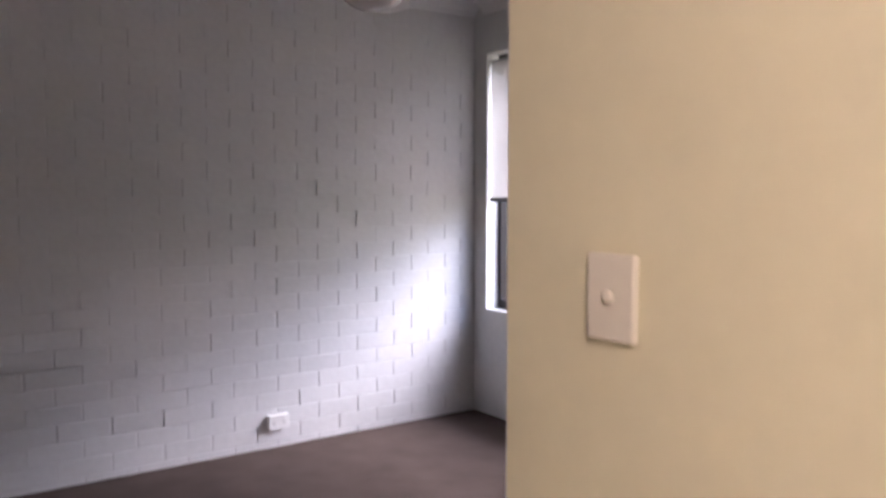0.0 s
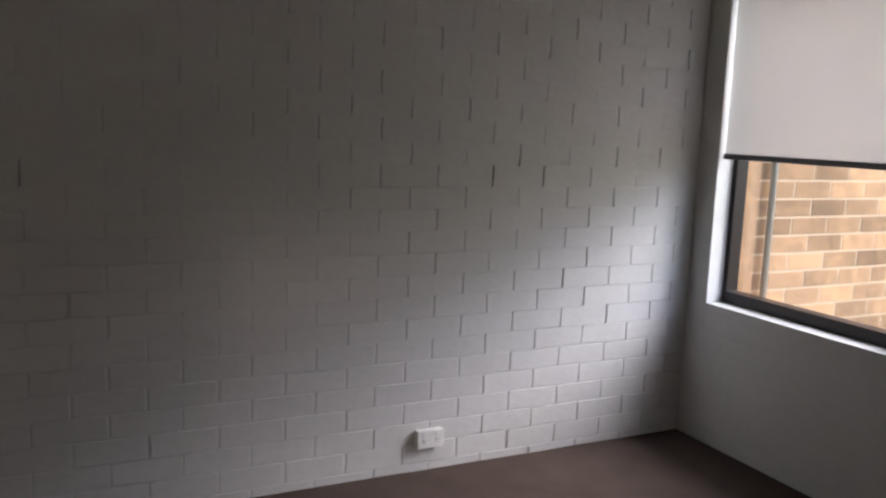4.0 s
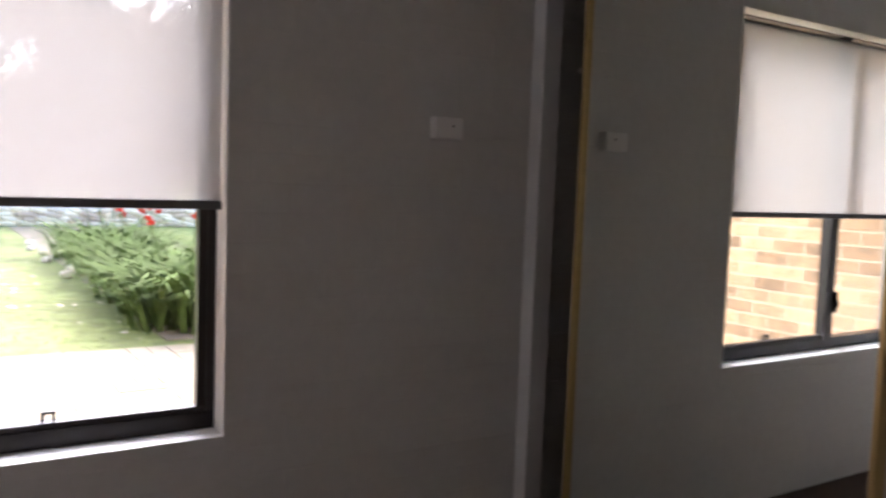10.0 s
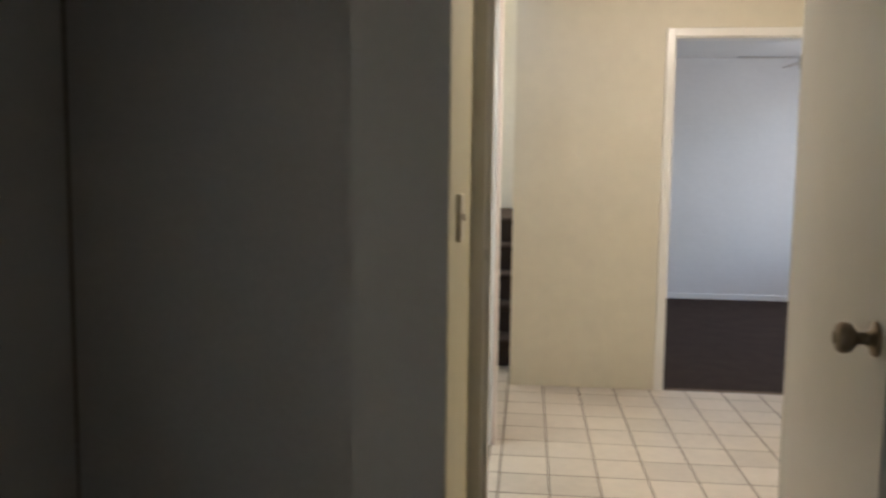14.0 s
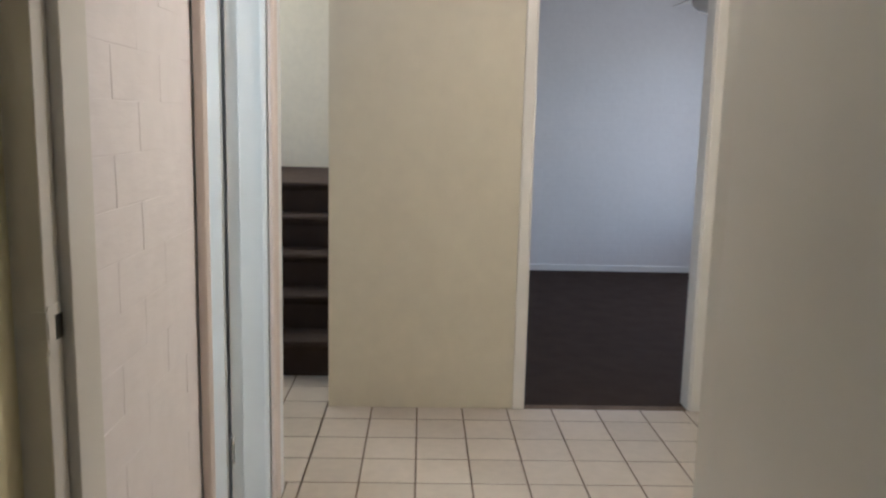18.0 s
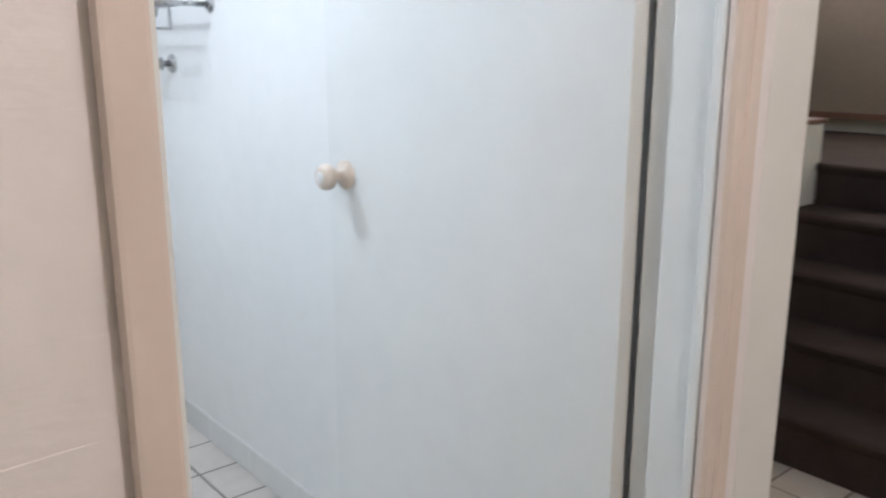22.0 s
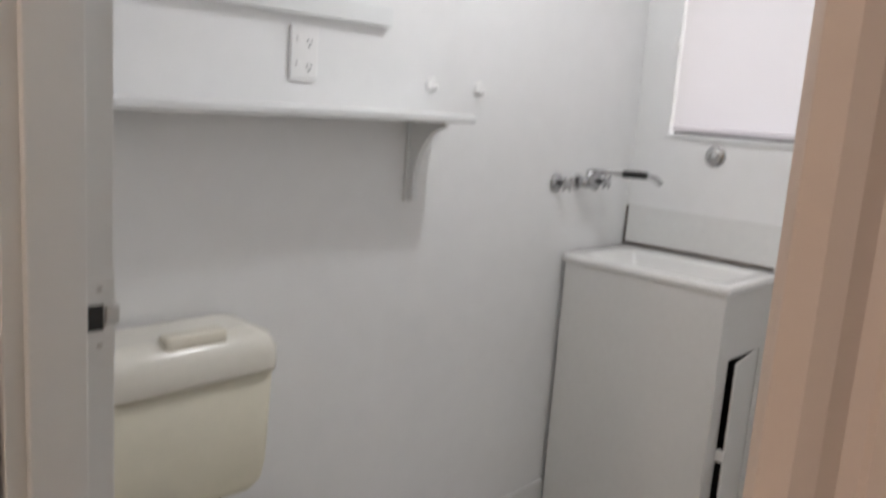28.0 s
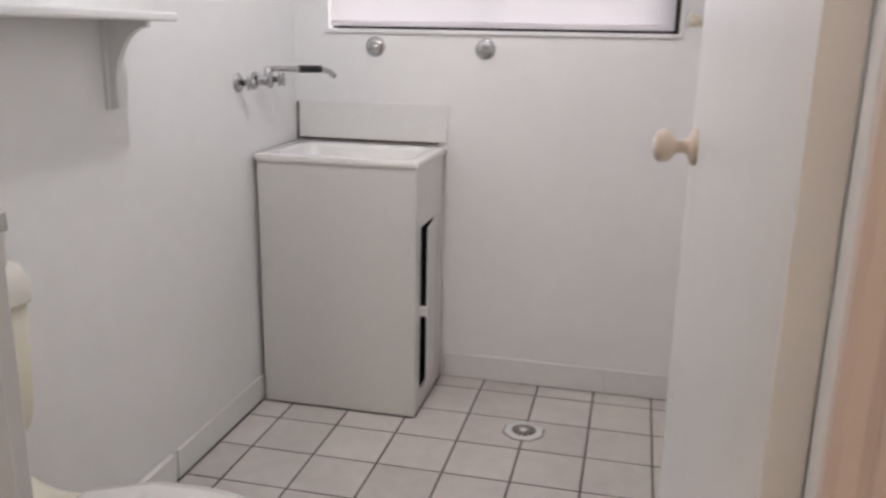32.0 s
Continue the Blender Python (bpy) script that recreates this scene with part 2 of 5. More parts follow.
M_BLIND = blind_material("grey_sunscreen_cloth", (0.80, 0.79, 0.775), 0.28, 0.29)
M_BLIND_BATH = blind_material("white_blind_cloth", (0.875, 0.857, 0.868), 0.06, 0.55)
M_RAIL_GREY = material("grey_blind_rail", (0.16, 0.16, 0.165), 0.4, metal=0.4)
M_WHITE_PLASTIC = material("white_plastic", (0.86, 0.855, 0.84), 0.3, vary=0.01)
M_CREAM_PLASTIC = material("cream_plastic", (0.76, 0.70, 0.56), 0.35, vary=0.015)
# Black of plastic parts, also painted as the dark of holes and hollows
M_BLACK = material("black_plastic_and_shade", (0.012, 0.012, 0.012), 0.4, vary=0.1)
M_GOLD = material("gold_anodised_aluminium", (0.52, 0.39, 0.18), 0.36, metal=0.8, vary=0.05)
M_MIRROR = material("mirror_silver", (0.86, 0.90, 0.87), 0.015, metal=1.0, vary=0.0)
M_WARDROBE = material("wardrobe_white_board", (0.76, 0.745, 0.72), 0.5, vary=0.02)
M_WARDROBE_DARK = material("wardrobe_dull_board", (0.75, 0.73, 0.705), 0.55, vary=0.03)
M_BRONZE = material("aged_bronze_knob", (0.30, 0.25, 0.19), 0.3, metal=0.9, vary=0.12)
M_KNOB_CREAM = material("cream_painted_knob", (0.70, 0.61, 0.52), 0.28, vary=0.03, coat=0.3)
M_STEEL = material("brushed_steel", (0.55, 0.54, 0.52), 0.3, metal=1.0, vary=0.05)
M_STEEL_DULL = material("stained_dull_metal", (0.16, 0.145, 0.125), 0.55, metal=0.5, vary=0.25, grain=60)
M_LID = material("white_ivory_plastic", (0.80, 0.775, 0.69), 0.22, vary=0.02, coat=0.2)
M_CHROME = material("chrome", (0.48, 0.48, 0.485), 0.15, metal=1.0, vary=0.02)
M_RED = material("red_tap_mark", (0.55, 0.03, 0.03), 0.4)
M_CERAMIC = material("ivory_ceramic", (0.78, 0.74, 0.61), 0.12, vary=0.015, coat=0.5)
M_IVORY = material("ivory_cistern_plastic", (0.70, 0.66, 0.53), 0.3, vary=0.02)
M_SEAT = material("worn_white_seat", (0.80, 0.79, 0.745), 0.22, vary=0.015, second=(0.78, 0.70, 0.48), second_at=0.50)
M_TUB = material("white_tub_plastic", (0.84, 0.835, 0.81), 0.25, vary=0.01)
M_CABINET = material("white_enamelled_steel", (0.74, 0.73, 0.70), 0.3, vary=0.015, grain=60)
M_FAN = material("fan_white_plastic", (0.50, 0.48, 0.45), 0.4, vary=0.02)
M_FAN_GLASS = material("fan_opal_glass", (0.62, 0.60, 0.55), 0.15, vary=0.01, coat=0.4)
M_OUT_BRICK = material("tan_face_brick", (0.40, 0.25, 0.135), 0.85, vary=0.22, grain=30, blotch=7, bump=0.6, bump_scale=90, random_vary=0.48, second=(0.30, 0.195, 0.12), second_at=0.55)
M_OUT_MORTAR = material("buff_mortar", (0.56, 0.44, 0.31), 0.95, vary=0.1, bump=0.5)
M_PAVER = material("sandy_paver", (0.35, 0.285, 0.185), 0.9, vary=0.11, grain=50, bump=0.5, bump_scale=90, random_vary=0.7)
M_SAND = material("joint_sand", (0.35, 0.275, 0.195), 0.95, vary=0.2)
M_GRASS = material("lawn_soil_green", (0.25, 0.28, 0.082), 0.9, vary=0.38, grain=9, blotch=0.7, bump=0.4, bump_scale=150)
M_BLADE = material("grass_blade", (0.25, 0.285, 0.085), 0.7, vary=0.2, grain=6, blotch=0.5)
M_LEAF = material("strappy_leaf", (0.115, 0.165, 0.042), 0.8, spec=0.05, vary=0.38, grain=9, blotch=3)
M_FLOWER = material("red_flower", (0.65, 0.05, 0.02), 0.5)
M_STONE = material("bush_stone", (0.84, 0.67, 0.49), 0.9, vary=0.15, bump=0.7, bump_scale=30, random_vary=0.6)
M_BARK = material("gum_bark", (0.20, 0.15, 0.115), 0.9, vary=0.2, grain=12, bump=0.7, bump_scale=25)
M_FOLIAGE = material("gum_foliage", (0.055, 0.085, 0.035), 0.7, vary=0.25, grain=3)
M_CONCRETE = material("grey_concrete", (0.33, 0.32, 0.30), 0.9, vary=0.1, bump=0.6, bump_scale=60)
M_PIPE = material("dull_copper_pipe", (0.22, 0.15, 0.10), 0.5, metal=0.6, vary=0.15)
M_BRASS = material("weathered_brass", (0.28, 0.20, 0.10), 0.5, metal=0.7, vary=0.15)
M_POLE = material("grey_green_pole", (0.36, 0.385, 0.37), 0.5, vary=0.05)
M_RAIL_WOOD = material("dark_stained_rail", (0.13, 0.065, 0.04), 0.4, vary=0.15)
M_BALUSTER = material("brown_panel", (0.22, 0.17, 0.12), 0.6, vary=0.05)
M_LAMP = glow_material("lamp_glass", (1.0, 0.93, 0.80), 6.0)

# ---- building helpers ----


def box(bm, x0, x1, y0, y1, z0, z1, bevel=0.0):
    """Adds a box to bm, with an optional edge bevel."""
    made = bmesh.ops.create_cube(bm, size=1.0)["verts"]
    bmesh.ops.scale(bm, verts=made, vec=(abs(x1 - x0), abs(y1 - y0), abs(z1 - z0)))
    bmesh.ops.translate(bm, verts=made, vec=((x0 + x1) / 2, (y0 + y1) / 2, (z0 + z1) / 2))
    if bevel:
        edges = list({e for v in made for e in v.link_edges})
        bmesh.ops.bevel(bm, geom=edges, offset=bevel, segments=2, affect="EDGES", profile=0.6)
    return bm


def solid(*sizes, bevel=0.0):
    return box(bmesh.new(), *sizes, bevel=bevel)


def tube(bm, points, radius, sides=12, caps=True):
    """Sweeps a round section along points; radius may be a list."""
    pts = [Vector(p) for p in points]
    radii = radius if isinstance(radius, (list, tuple)) else [radius] * len(pts)
    rings, side = [], None
    for i, p in enumerate(pts):
        d = (pts[min(i + 1, len(pts) - 1)] - pts[max(i - 1, 0)]).normalized()
        if side is None:
            side = d.orthogonal().normalized()
        else:
            side = (side - d * side.dot(d)).normalized()
        up = d.cross(side)
        rings.append([bm.verts.new(p + (side * math.cos(a) + up * math.sin(a)) * radii[i])
                      for a in (2 * math.pi * k / sides for k in range(sides))])
    for a, b in zip(rings, rings[1:]):
        for k in range(sides):
            f = bm.faces.new((a[k], a[(k + 1) % sides], b[(k + 1) % sides], b[k]))
            f.smooth = True
    if caps:
        bm.faces.new(rings[0][::-1])
        bm.faces.new(rings[-1])
    return bm


def lathe(bm, profile, m=Matrix.Identity(4), sides=28):
    """Turns (radius, height) pairs about z, placed by m."""
    rings = [[bm.verts.new(m @ Vector((r * math.cos(a), r * math.sin(a), h)))
              for a in (2 * math.pi * k / sides for k in range(sides))] for r, h in profile]
    for a, b in zip(rings, rings[1:]):
        for k in range(sides):
            bm.faces.new((a[k], a[(k + 1) % sides], b[(k + 1) % sides], b[k])).smooth = True
    bm.faces.new(rings[0][::-1])
    bm.faces.new(rings[-1])
    return bm


def prism(bm, outline, axis, a, b, bevel=0.0):
    """Extrudes a closed 2D outline along an axis from a to b. The outline holds the other two coordinates in order."""
    def at(p, v):
        q = list(p)
        q.insert("xyz".index(axis), v)
        return bm.verts.new(q)
    lo, hi = [at(p, a) for p in outline], [at(p, b) for p in outline]
    n = len(lo)
    faces = [bm.faces.new(lo[::-1]), bm.faces.new(hi)]
    faces += [bm.faces.new((lo[k], lo[(k + 1) % n], hi[(k + 1) % n], hi[k])) for k in range(n)]
    bmesh.ops.recalc_face_normals(bm, faces=faces)
    if bevel:
        bmesh.ops.bevel(bm, geom=list({e for f in faces for e in f.edges}), offset=bevel, segments=2, affect="EDGES", profile=0.6)
    return bm


def mesh_of(name, bm, mat):
    me = bpy.data.meshes.new(name)
    bmesh.ops.recalc_face_normals(bm, faces=bm.faces[:])
    bm.to_mesh(me)
    bm.free()
    me.materials.append(mat)
    return me


def part(name, bm, mat, parent=None, label=""):
    ob = new(name, mesh_of(name, bm, mat))
    if parent:
        ob.parent = parent
    return tagged(ob, label)


def thing(name, label, category, group="", at=(0, 0, 0)):
    """An Empty that carries a thing; parts are given in world places when at is the origin."""
    ob = tagged(new(name), label, category, group)
    ob.location = at
    return ob


def structure(name, bm, mat, label, category):
    return tagged(part(name, bm, mat), label, category, kind="structure")


def boxes(*sizes, bevel=0.0):
    bm = bmesh.new()
    for s in sizes:
        box(bm, *s, bevel=bevel)
    return bm


def wall_x(x0, x1, y0, y1, z0, z1, holes=()):
    """A wall with thickness x0..x1, running along y, with openings (ya, yb, za, zb)."""
    bm, cuts = bmesh.new(), sorted(holes)
    if len(cuts) == 1 and cuts[0][0] > y0 and cuts[0][1] < y1 and cuts[0][2] > z0 and cuts[0][3] < z1:
        ya, yb, za, zb = cuts[0]
        outer, inner = [(y0, z0), (y1, z0), (y1, z1), (y0, z1)], [(ya, za), (yb, za), (yb, zb), (ya, zb)]
        o0, o1, i0, i1 = [[bm.verts.new((x, *p)) for p in loop] for loop in (outer, inner) for x in (x0, x1)]
        for a, b in ((o0, i0), (i1, o1), (o1, o0), (i0, i1)):
            for k in range(4):
                bm.faces.new((a[k], a[(k + 1) % 4], b[(k + 1) % 4], b[k]))
        return bm
    at = y0
    for ya, yb, za, zb in cuts:
        if ya > at:
            box(bm, x0, x1, at, ya, z0, z1)
        if za > z0:
            box(bm, x0, x1, ya, yb, z0, za)
        if zb < z1:
            box(bm, x0, x1, ya, yb, zb, z1)
        at = yb
    if at < y1:
        box(bm, x0, x1, at, y1, z0, z1)
    return bm


def wall_y(y0, y1, x0, x1, z0, z1, holes=()):
    bm = wall_x(y0, y1, x0, x1, z0, z1, holes)
    for v in bm.verts:
        v.co = (v.co.y, v.co.x, v.co.z)
    return bm


# ---- plan ----
CEIL = 2.40
WEST, HALL_E = -3.13, -2.24
WARD_Y, WARD_BACK = -2.92, -3.60
WIN_Y0, WIN_Y1, WIN_Z0, WIN_Z1 = -1.885, -0.115, 0.621, 2.10
FRAME_A0, FRAME_A1 = -3.717, -3.600
HALL_W, HALL_S = -4.18, -6.28
D2_X0, D2_X1 = -3.970, -3.205
BATH_N, BATH_S, BATH_E, BATH_W = -3.78, -5.30, 0.10, -2.11
BDOOR_Y0, BDOOR_Y1 = -5.20, -4.41
BWIN_Y0, BWIN_Y1, BWIN_Z0, BWIN_Z1 = -5.145, -3.91, 1.31, 2.06
BED2_S = -9.89
STAIR_Y, STAIR_E = -6.73, -1.17

# ---- setting: floors, walls, ceilings ----
structure("wall_north", boxes((-3.24, 0.0, 0.0046, 0.24, -0.05, CEIL + 0.05)), M_MORTAR_PAINT, "white painted brick wall of the bedroom", "wall")
structure("wall_east_bedroom", wall_x(0.0, 0.24, -3.70, 0.24, -0.05, CEIL + 0.05, [(WIN_Y0, WIN_Y1, WIN_Z0, WIN_Z1)]), M_EAST,
          "white painted brick wall with the window", "wall")
structure("wall_west_bedroom", boxes((WEST - 0.11, WEST, -3.618, 0.24, -0.05, CEIL + 0.05)), M_WALL, "plain white bedroom side wall", "wall")
structure("wall_wardrobe_back", boxes((-2.056, 0.0, BATH_N, WARD_BACK, -0.05, CEIL + 0.05)), M_WARDROBE_DARK, "dull wall board behind the open wardrobe", "wall")
structure("wall_partition", boxes((HALL_E, -2.056, -3.719, -3.004, -0.05, CEIL + 0.05)), M_CREAM, "cream partition wall between wardrobe and doorway", "wall")
structure("partition_lining", boxes((HALL_E + 0.002, -2.0525, -3.0038, -2.9998, 0.0, CEIL), (-2.0558, -2.0525, WARD_BACK, -3.0038, 0.0, CEIL)), M_WARDROBE, "white board lining on the end of the partition", "wall lining")
structure("wall_wardrobe_head", boxes((-2.056, 0.0, -3.02, WARD_Y - 0.03, 2.10, CEIL)), M_WALL, "white bulkhead over the wardrobe", "wall")
structure("wall_bath_west", wall_x(HALL_E + 0.0013, BATH_W, -5.42, -3.72, -0.05, CEIL + 0.05, [(BDOOR_Y0 - 0.03, BDOOR_Y1 + 0.03, -0.05, 2.07)]), M_HALL_BRICK,
          "white painted brick hall wall beside the bathroom door", "wall")
structure("wall_bath_east", wall_x(BATH_E, BATH_E + 0.2, -5.42, -3.70, -0.05, CEIL + 0.05, [(BWIN_Y0, BWIN_Y1, BWIN_Z0, BWIN_Z1)]), M_WALL_BATH,
          "white bathroom wall under the high window", "wall")
structure("wall_bath_north", boxes((BATH_W, BATH_E, BATH_N, BATH_N + 0.004, 0.0, CEIL)), M_WALL_BATH, "white painted bathroom wall", "wall")
structure("wall_bath_south", boxes((HALL_E, BATH_E + 0.2, BATH_S - 0.12, BATH_S, -0.05, CEIL + 0.05)), M_WALL_BATH, "white painted bathroom wall behind the door", "wall")
structure("wall_hall_south", wall_y(HALL_S - 0.11, HALL_S, HALL_W, -2.30, -0.05, CEIL + 0.05, [(D2_X0 - 0.03, D2_X1 + 0.03, -0.05, 2.07)]), M_HALL,
          "cream hall wall with an open doorway", "wall")
structure("wall_hall_west", boxes((HALL_W - 0.11, HALL_W, HALL_S - 0.11, -3.735, -0.05, CEIL + 0.05)), M_HALL, "cream hall side wall", "wall")
structure("wall_hall_north", boxes((HALL_W - 0.11, WEST - 0.03, -3.735, -3.62, -0.05, CEIL + 0.05), (WEST - 0.03, HALL_E, -3.733, -3.618, 2.09, CEIL + 0.05)), M_HALL,
          "cream hall wall over the bedroom doorway", "wall")
structure("wall_stair_west", boxes((-2.41, -2.30, -9.35, HALL_S - 0.11, -0.05, 4.2)), M_HALL, "cream wall beside the stairs", "wall")
# the high opening is unseen, added to light the landing
structure("wall_stair_east", wall_x(-0.10, 0.0, -9.35, -5.42, -0.05, 4.2, [(-9.2, -8.2, 2.0, 3.5)]), M_WALL, "plain wall beyond the stairs", "wall")
structure("wall_stair_low", boxes((STAIR_E, STAIR_E + 0.08, -7.77, -5.43, -0.05, 1.085)), M_WALL, "low white wall beside the stairs", "wall")
structure("wall_stair_end", boxes((-2.41, 0.0, -9.47, -9.35, -0.05, 4.2)), M_STAIR_WALL, "white painted brick wall above the stair landing", "wall")
structure("wall_bedroom_two_south", boxes((-6.4, -2.3, BED2_S - 0.2, BED2_S, -0.05, CEIL + 0.05)), M_BED2, "white painted brick wall of the second bedroom", "wall")
structure("wall_bedroom_two_east", boxes((-2.52, -2.41, BED2_S, HALL_S - 0.11, -0.05, CEIL + 0.05)), M_WALL, "white wall of the second bedroom", "wall")
# opening placed out of view to bring daylight into the room
structure("wall_bedroom_two_west", wall_x(-5.75, -5.55, BED2_S, HALL_S - 0.11, -0.05, CEIL + 0.05, [(-9.5, -6.8, 0.5, 2.15)]), M_WALL, "white wall with an unseen opening added for daylight", "wall")
structure("wall_bedroom_two_north", boxes((-6.4, HALL_W, HALL_S - 0.11, HALL_S, -0.05, CEIL + 0.05)), M_WALL, "plain white bedroom wall", "wall")
structure("ceiling_bedroom", boxes((-3.24, 0.24, -3.78, 0.24, CEIL, CEIL + 0.12)), M_CEIL, "flat white bedroom ceiling", "ceiling")
structure("ceiling_hall", boxes((-4.29, HALL_E, HALL_S - 0.11, -3.78, CEIL + 0.002, CEIL + 0.12), (-4.29, -3.24, -3.78, -3.5, CEIL + 0.002, CEIL + 0.12)), M_CEIL, "flat white hall ceiling", "ceiling")
structure("ceiling_bathroom", boxes((HALL_E, 0.3, -5.42, -3.78, CEIL + 0.004, CEIL + 0.12)), M_CEIL, "flat white bathroom ceiling", "ceiling")
structure("ceiling_bedroom_two", boxes((-6.4, -2.3, BED2_S - 0.2, HALL_S - 0.11, CEIL + 0.006, CEIL + 0.12)), M_CEIL, "flat white ceiling of the second bedroom", "ceiling")
structure("ceiling_stair", boxes((-2.41, 0.0, -9.47, -5.42, 4.2, 4.3)), M_CEIL, "white ceiling over the stairs", "ceiling")
COVE = [(0.0, 0.0), (0.0, -0.075), (0.006, -0.075), (0.020, -0.047), (0.047, -0.020), (0.075, -0.006), (0.075, 0.0)]
structure("cornice_north", prism(bmesh.new(), [(-0.001 - d, CEIL - 0.001 + h) for d, h in COVE], "x", WEST + 0.001, -0.001), M_CEIL, "white coved cornice along the brick wall", "cornice")
structure("cornice_east", prism(bmesh.new(), [(-0.001 - d, CEIL - 0.001 + h) for d, h in COVE], "y", -2.95, -0.077), M_CEIL, "white coved cornice over the window", "cornice")
structure("floor_bedroom", boxes((-3.24, 0.05, -3.60, 0.05, -0.06, 0.0)), M_CARPET, "worn brown carpet on the bedroom floor", "floor")
# takes the darker stair colour as shade on the brown carpet here
structure("floor_bedroom_two", boxes((-6.4, -2.41, BED2_S, HALL_S - 0.06, -0.06, 0.0)), M_STAIR, "brown carpet of the second bedroom in the darker stair colour", "floor")
hall_floor = structure("floor_hall", boxes((HALL_W, HALL_E + 0.06, HALL_S - 0.06, -3.60, -0.06, -0.0012), (-2.30, STAIR_E, -6.80, -5.42, -0.06, -0.0012)), M_GROUT,
                       "cream square floor tiles with brown grout in the hall", "floor")
bath_floor = structure("floor_bathroom", boxes((HALL_E + 0.06, BATH_E, BATH_S, BATH_N, -0.06, -0.0012)), M_GROUT_BATH,
                       "pale square floor tiles with dark grout in the bathroom", "floor")

# ---- door frames ----


def door_frame_y(name, x0, x1, y0, y1, head, label, jamb=0.03, stop=(0.0, 0.0), arch=0.0, arch_w=0.05, arch_y=None, mat=M_TRIM):
    """A frame in a wall that runs along x: jambs, head, stops and an architrave on one face."""
    f = tagged(new(name), label, "door frame", kind="structure")
    part("jamb", solid(x0 - jamb, x0, y0, y1, 0, head, bevel=0.002), mat, f)
    part("jamb", solid(x1, x1 + jamb, y0, y1, 0, head, bevel=0.002), mat, f)
    part("head", solid(x0 - jamb, x1 + jamb, y0, y1, head, head + jamb, bevel=0.002), mat, f)
    if stop[1] > stop[0] or stop[1] < stop[0]:
        a, b = min(stop), max(stop)
        part("stop", solid(x0, x0 + 0.015, a, b, 0, head, bevel=0.002), mat, f)
        part("stop", solid(x1 - 0.015, x1, a, b, 0, head, bevel=0.002), mat, f)
        part("stop", solid(x0 + 0.015, x1 - 0.015, a, b, head - 0.012, head, bevel=0.002), mat, f)
    if arch:
        a, b = min(arch_y, arch_y + arch), max(arch_y, arch_y + arch)
        o = 0.006
        part("architrave", solid(x0 - o - arch_w, x0 - o, a, b, 0, head + o + arch_w, bevel=0.006), mat, f)
        part("architrave", solid(x1 + o, x1 + o + arch_w, a, b, 0, head + o + arch_w, bevel=0.006), mat, f)
        part("architrave", solid(x0 - o, x1 + o, a, b, head + o, head + o + arch_w, bevel=0.006), mat, f)
    return f


frame_a = door_frame_y("door_frame_1", -3.11, -2.278, FRAME_A0, FRAME_A1, 2.05, "white painted frame of the bedroom doorway", jamb=0.05,
                       stop=(FRAME_A0, -3.639))
plate = part("strike_plate", boxes((-2.2795, -2.2770, -3.637, -3.602, 1.030, 1.088), (-2.2790, -2.262, -3.602, -3.5985, 1.070, 1.082), (-2.2790, -2.262, -3.602, -3.5985, 1.036, 1.048)), M_TRIM, frame_a, "painted-over strike plate")
part("latch_hole", solid(-2.2805, -2.2780, -3.637, -3.620, 1.044, 1.074), M_BLACK, plate)
frame_two = door_frame_y("door_frame_2", D2_X0, D2_X1, HALL_S - 0.11, HALL_S, 2.04, "cream painted frame of the second bedroom doorway",
                         arch=0.016, arch_y=HALL_S)
# bathroom frame, in the wall that runs along y
SX0, SX1, SZ0, SZ1 = -2.153, -2.136, 1.089, 1.118
frame_b = tagged(new("door_frame_3"), "white painted frame with moulded architraves round the bathroom door", "door frame", kind="structure")
for a, b, c in ((BDOOR_Y0 - 0.03, BDOOR_Y0, BATH_W), (BDOOR_Y1, BDOOR_Y1 + 0.03, -2.122)):
    part("jamb", solid(HALL_E, c, a, b, 0, 2.04, bevel=0.002), M_TRIM_COOL, frame_b)
part("head", solid(HALL_E, BATH_W, BDOOR_Y0 - 0.03, BDOOR_Y1 + 0.03, 2.04, 2.07, bevel=0.002), M_TRIM_COOL, frame_b)
part("stop", boxes((HALL_E + 0.001, HALL_E + 0.018, BDOOR_Y0, BDOOR_Y0 + 0.027, 0, 2.04), (HALL_E + 0.018, BATH_W - 0.04, BDOOR_Y0, BDOOR_Y0 + 0.013, 0, 2.04), bevel=0.003), M_TRIM_COOL, frame_b)
part("stop", solid(HALL_E + 0.02, BATH_W - 0.047, BDOOR_Y1 - 0.013, BDOOR_Y1, 0, 2.04, bevel=0.003), M_TRIM_COOL, frame_b)
part("stop", solid(HALL_E + 0.02, BATH_W - 0.04, BDOOR_Y0 + 0.032, BDOOR_Y1 - 0.013, 2.027, 2.04, bevel=0.003), M_TRIM_COOL, frame_b)


def architrave_side(y0, y1, flip, nose=0.010):
    """A moulded upright on the hall face: a round nose by the opening, a hollow, then a flat."""
    w = y1 - y0
    x = HALL_E - 0.004
    prof = [(0.0, 0.0), (0.0, nose), (0.10, nose + 0.002 if nose < 0.01 else 0.017), (0.30, nose + 0.005 if nose < 0.01 else 0.020), (0.42, 0.017), (0.50, 0.012), (0.60, 0.012), (0.66, 0.016), (1.0, 0.018), (1.0, 0.0)]
    pts = [(x - d, y1 - u * w if flip else y0 + u * w) for u, d in prof]
    return prism(bmesh.new(), pts, "z", 0, 2.10)


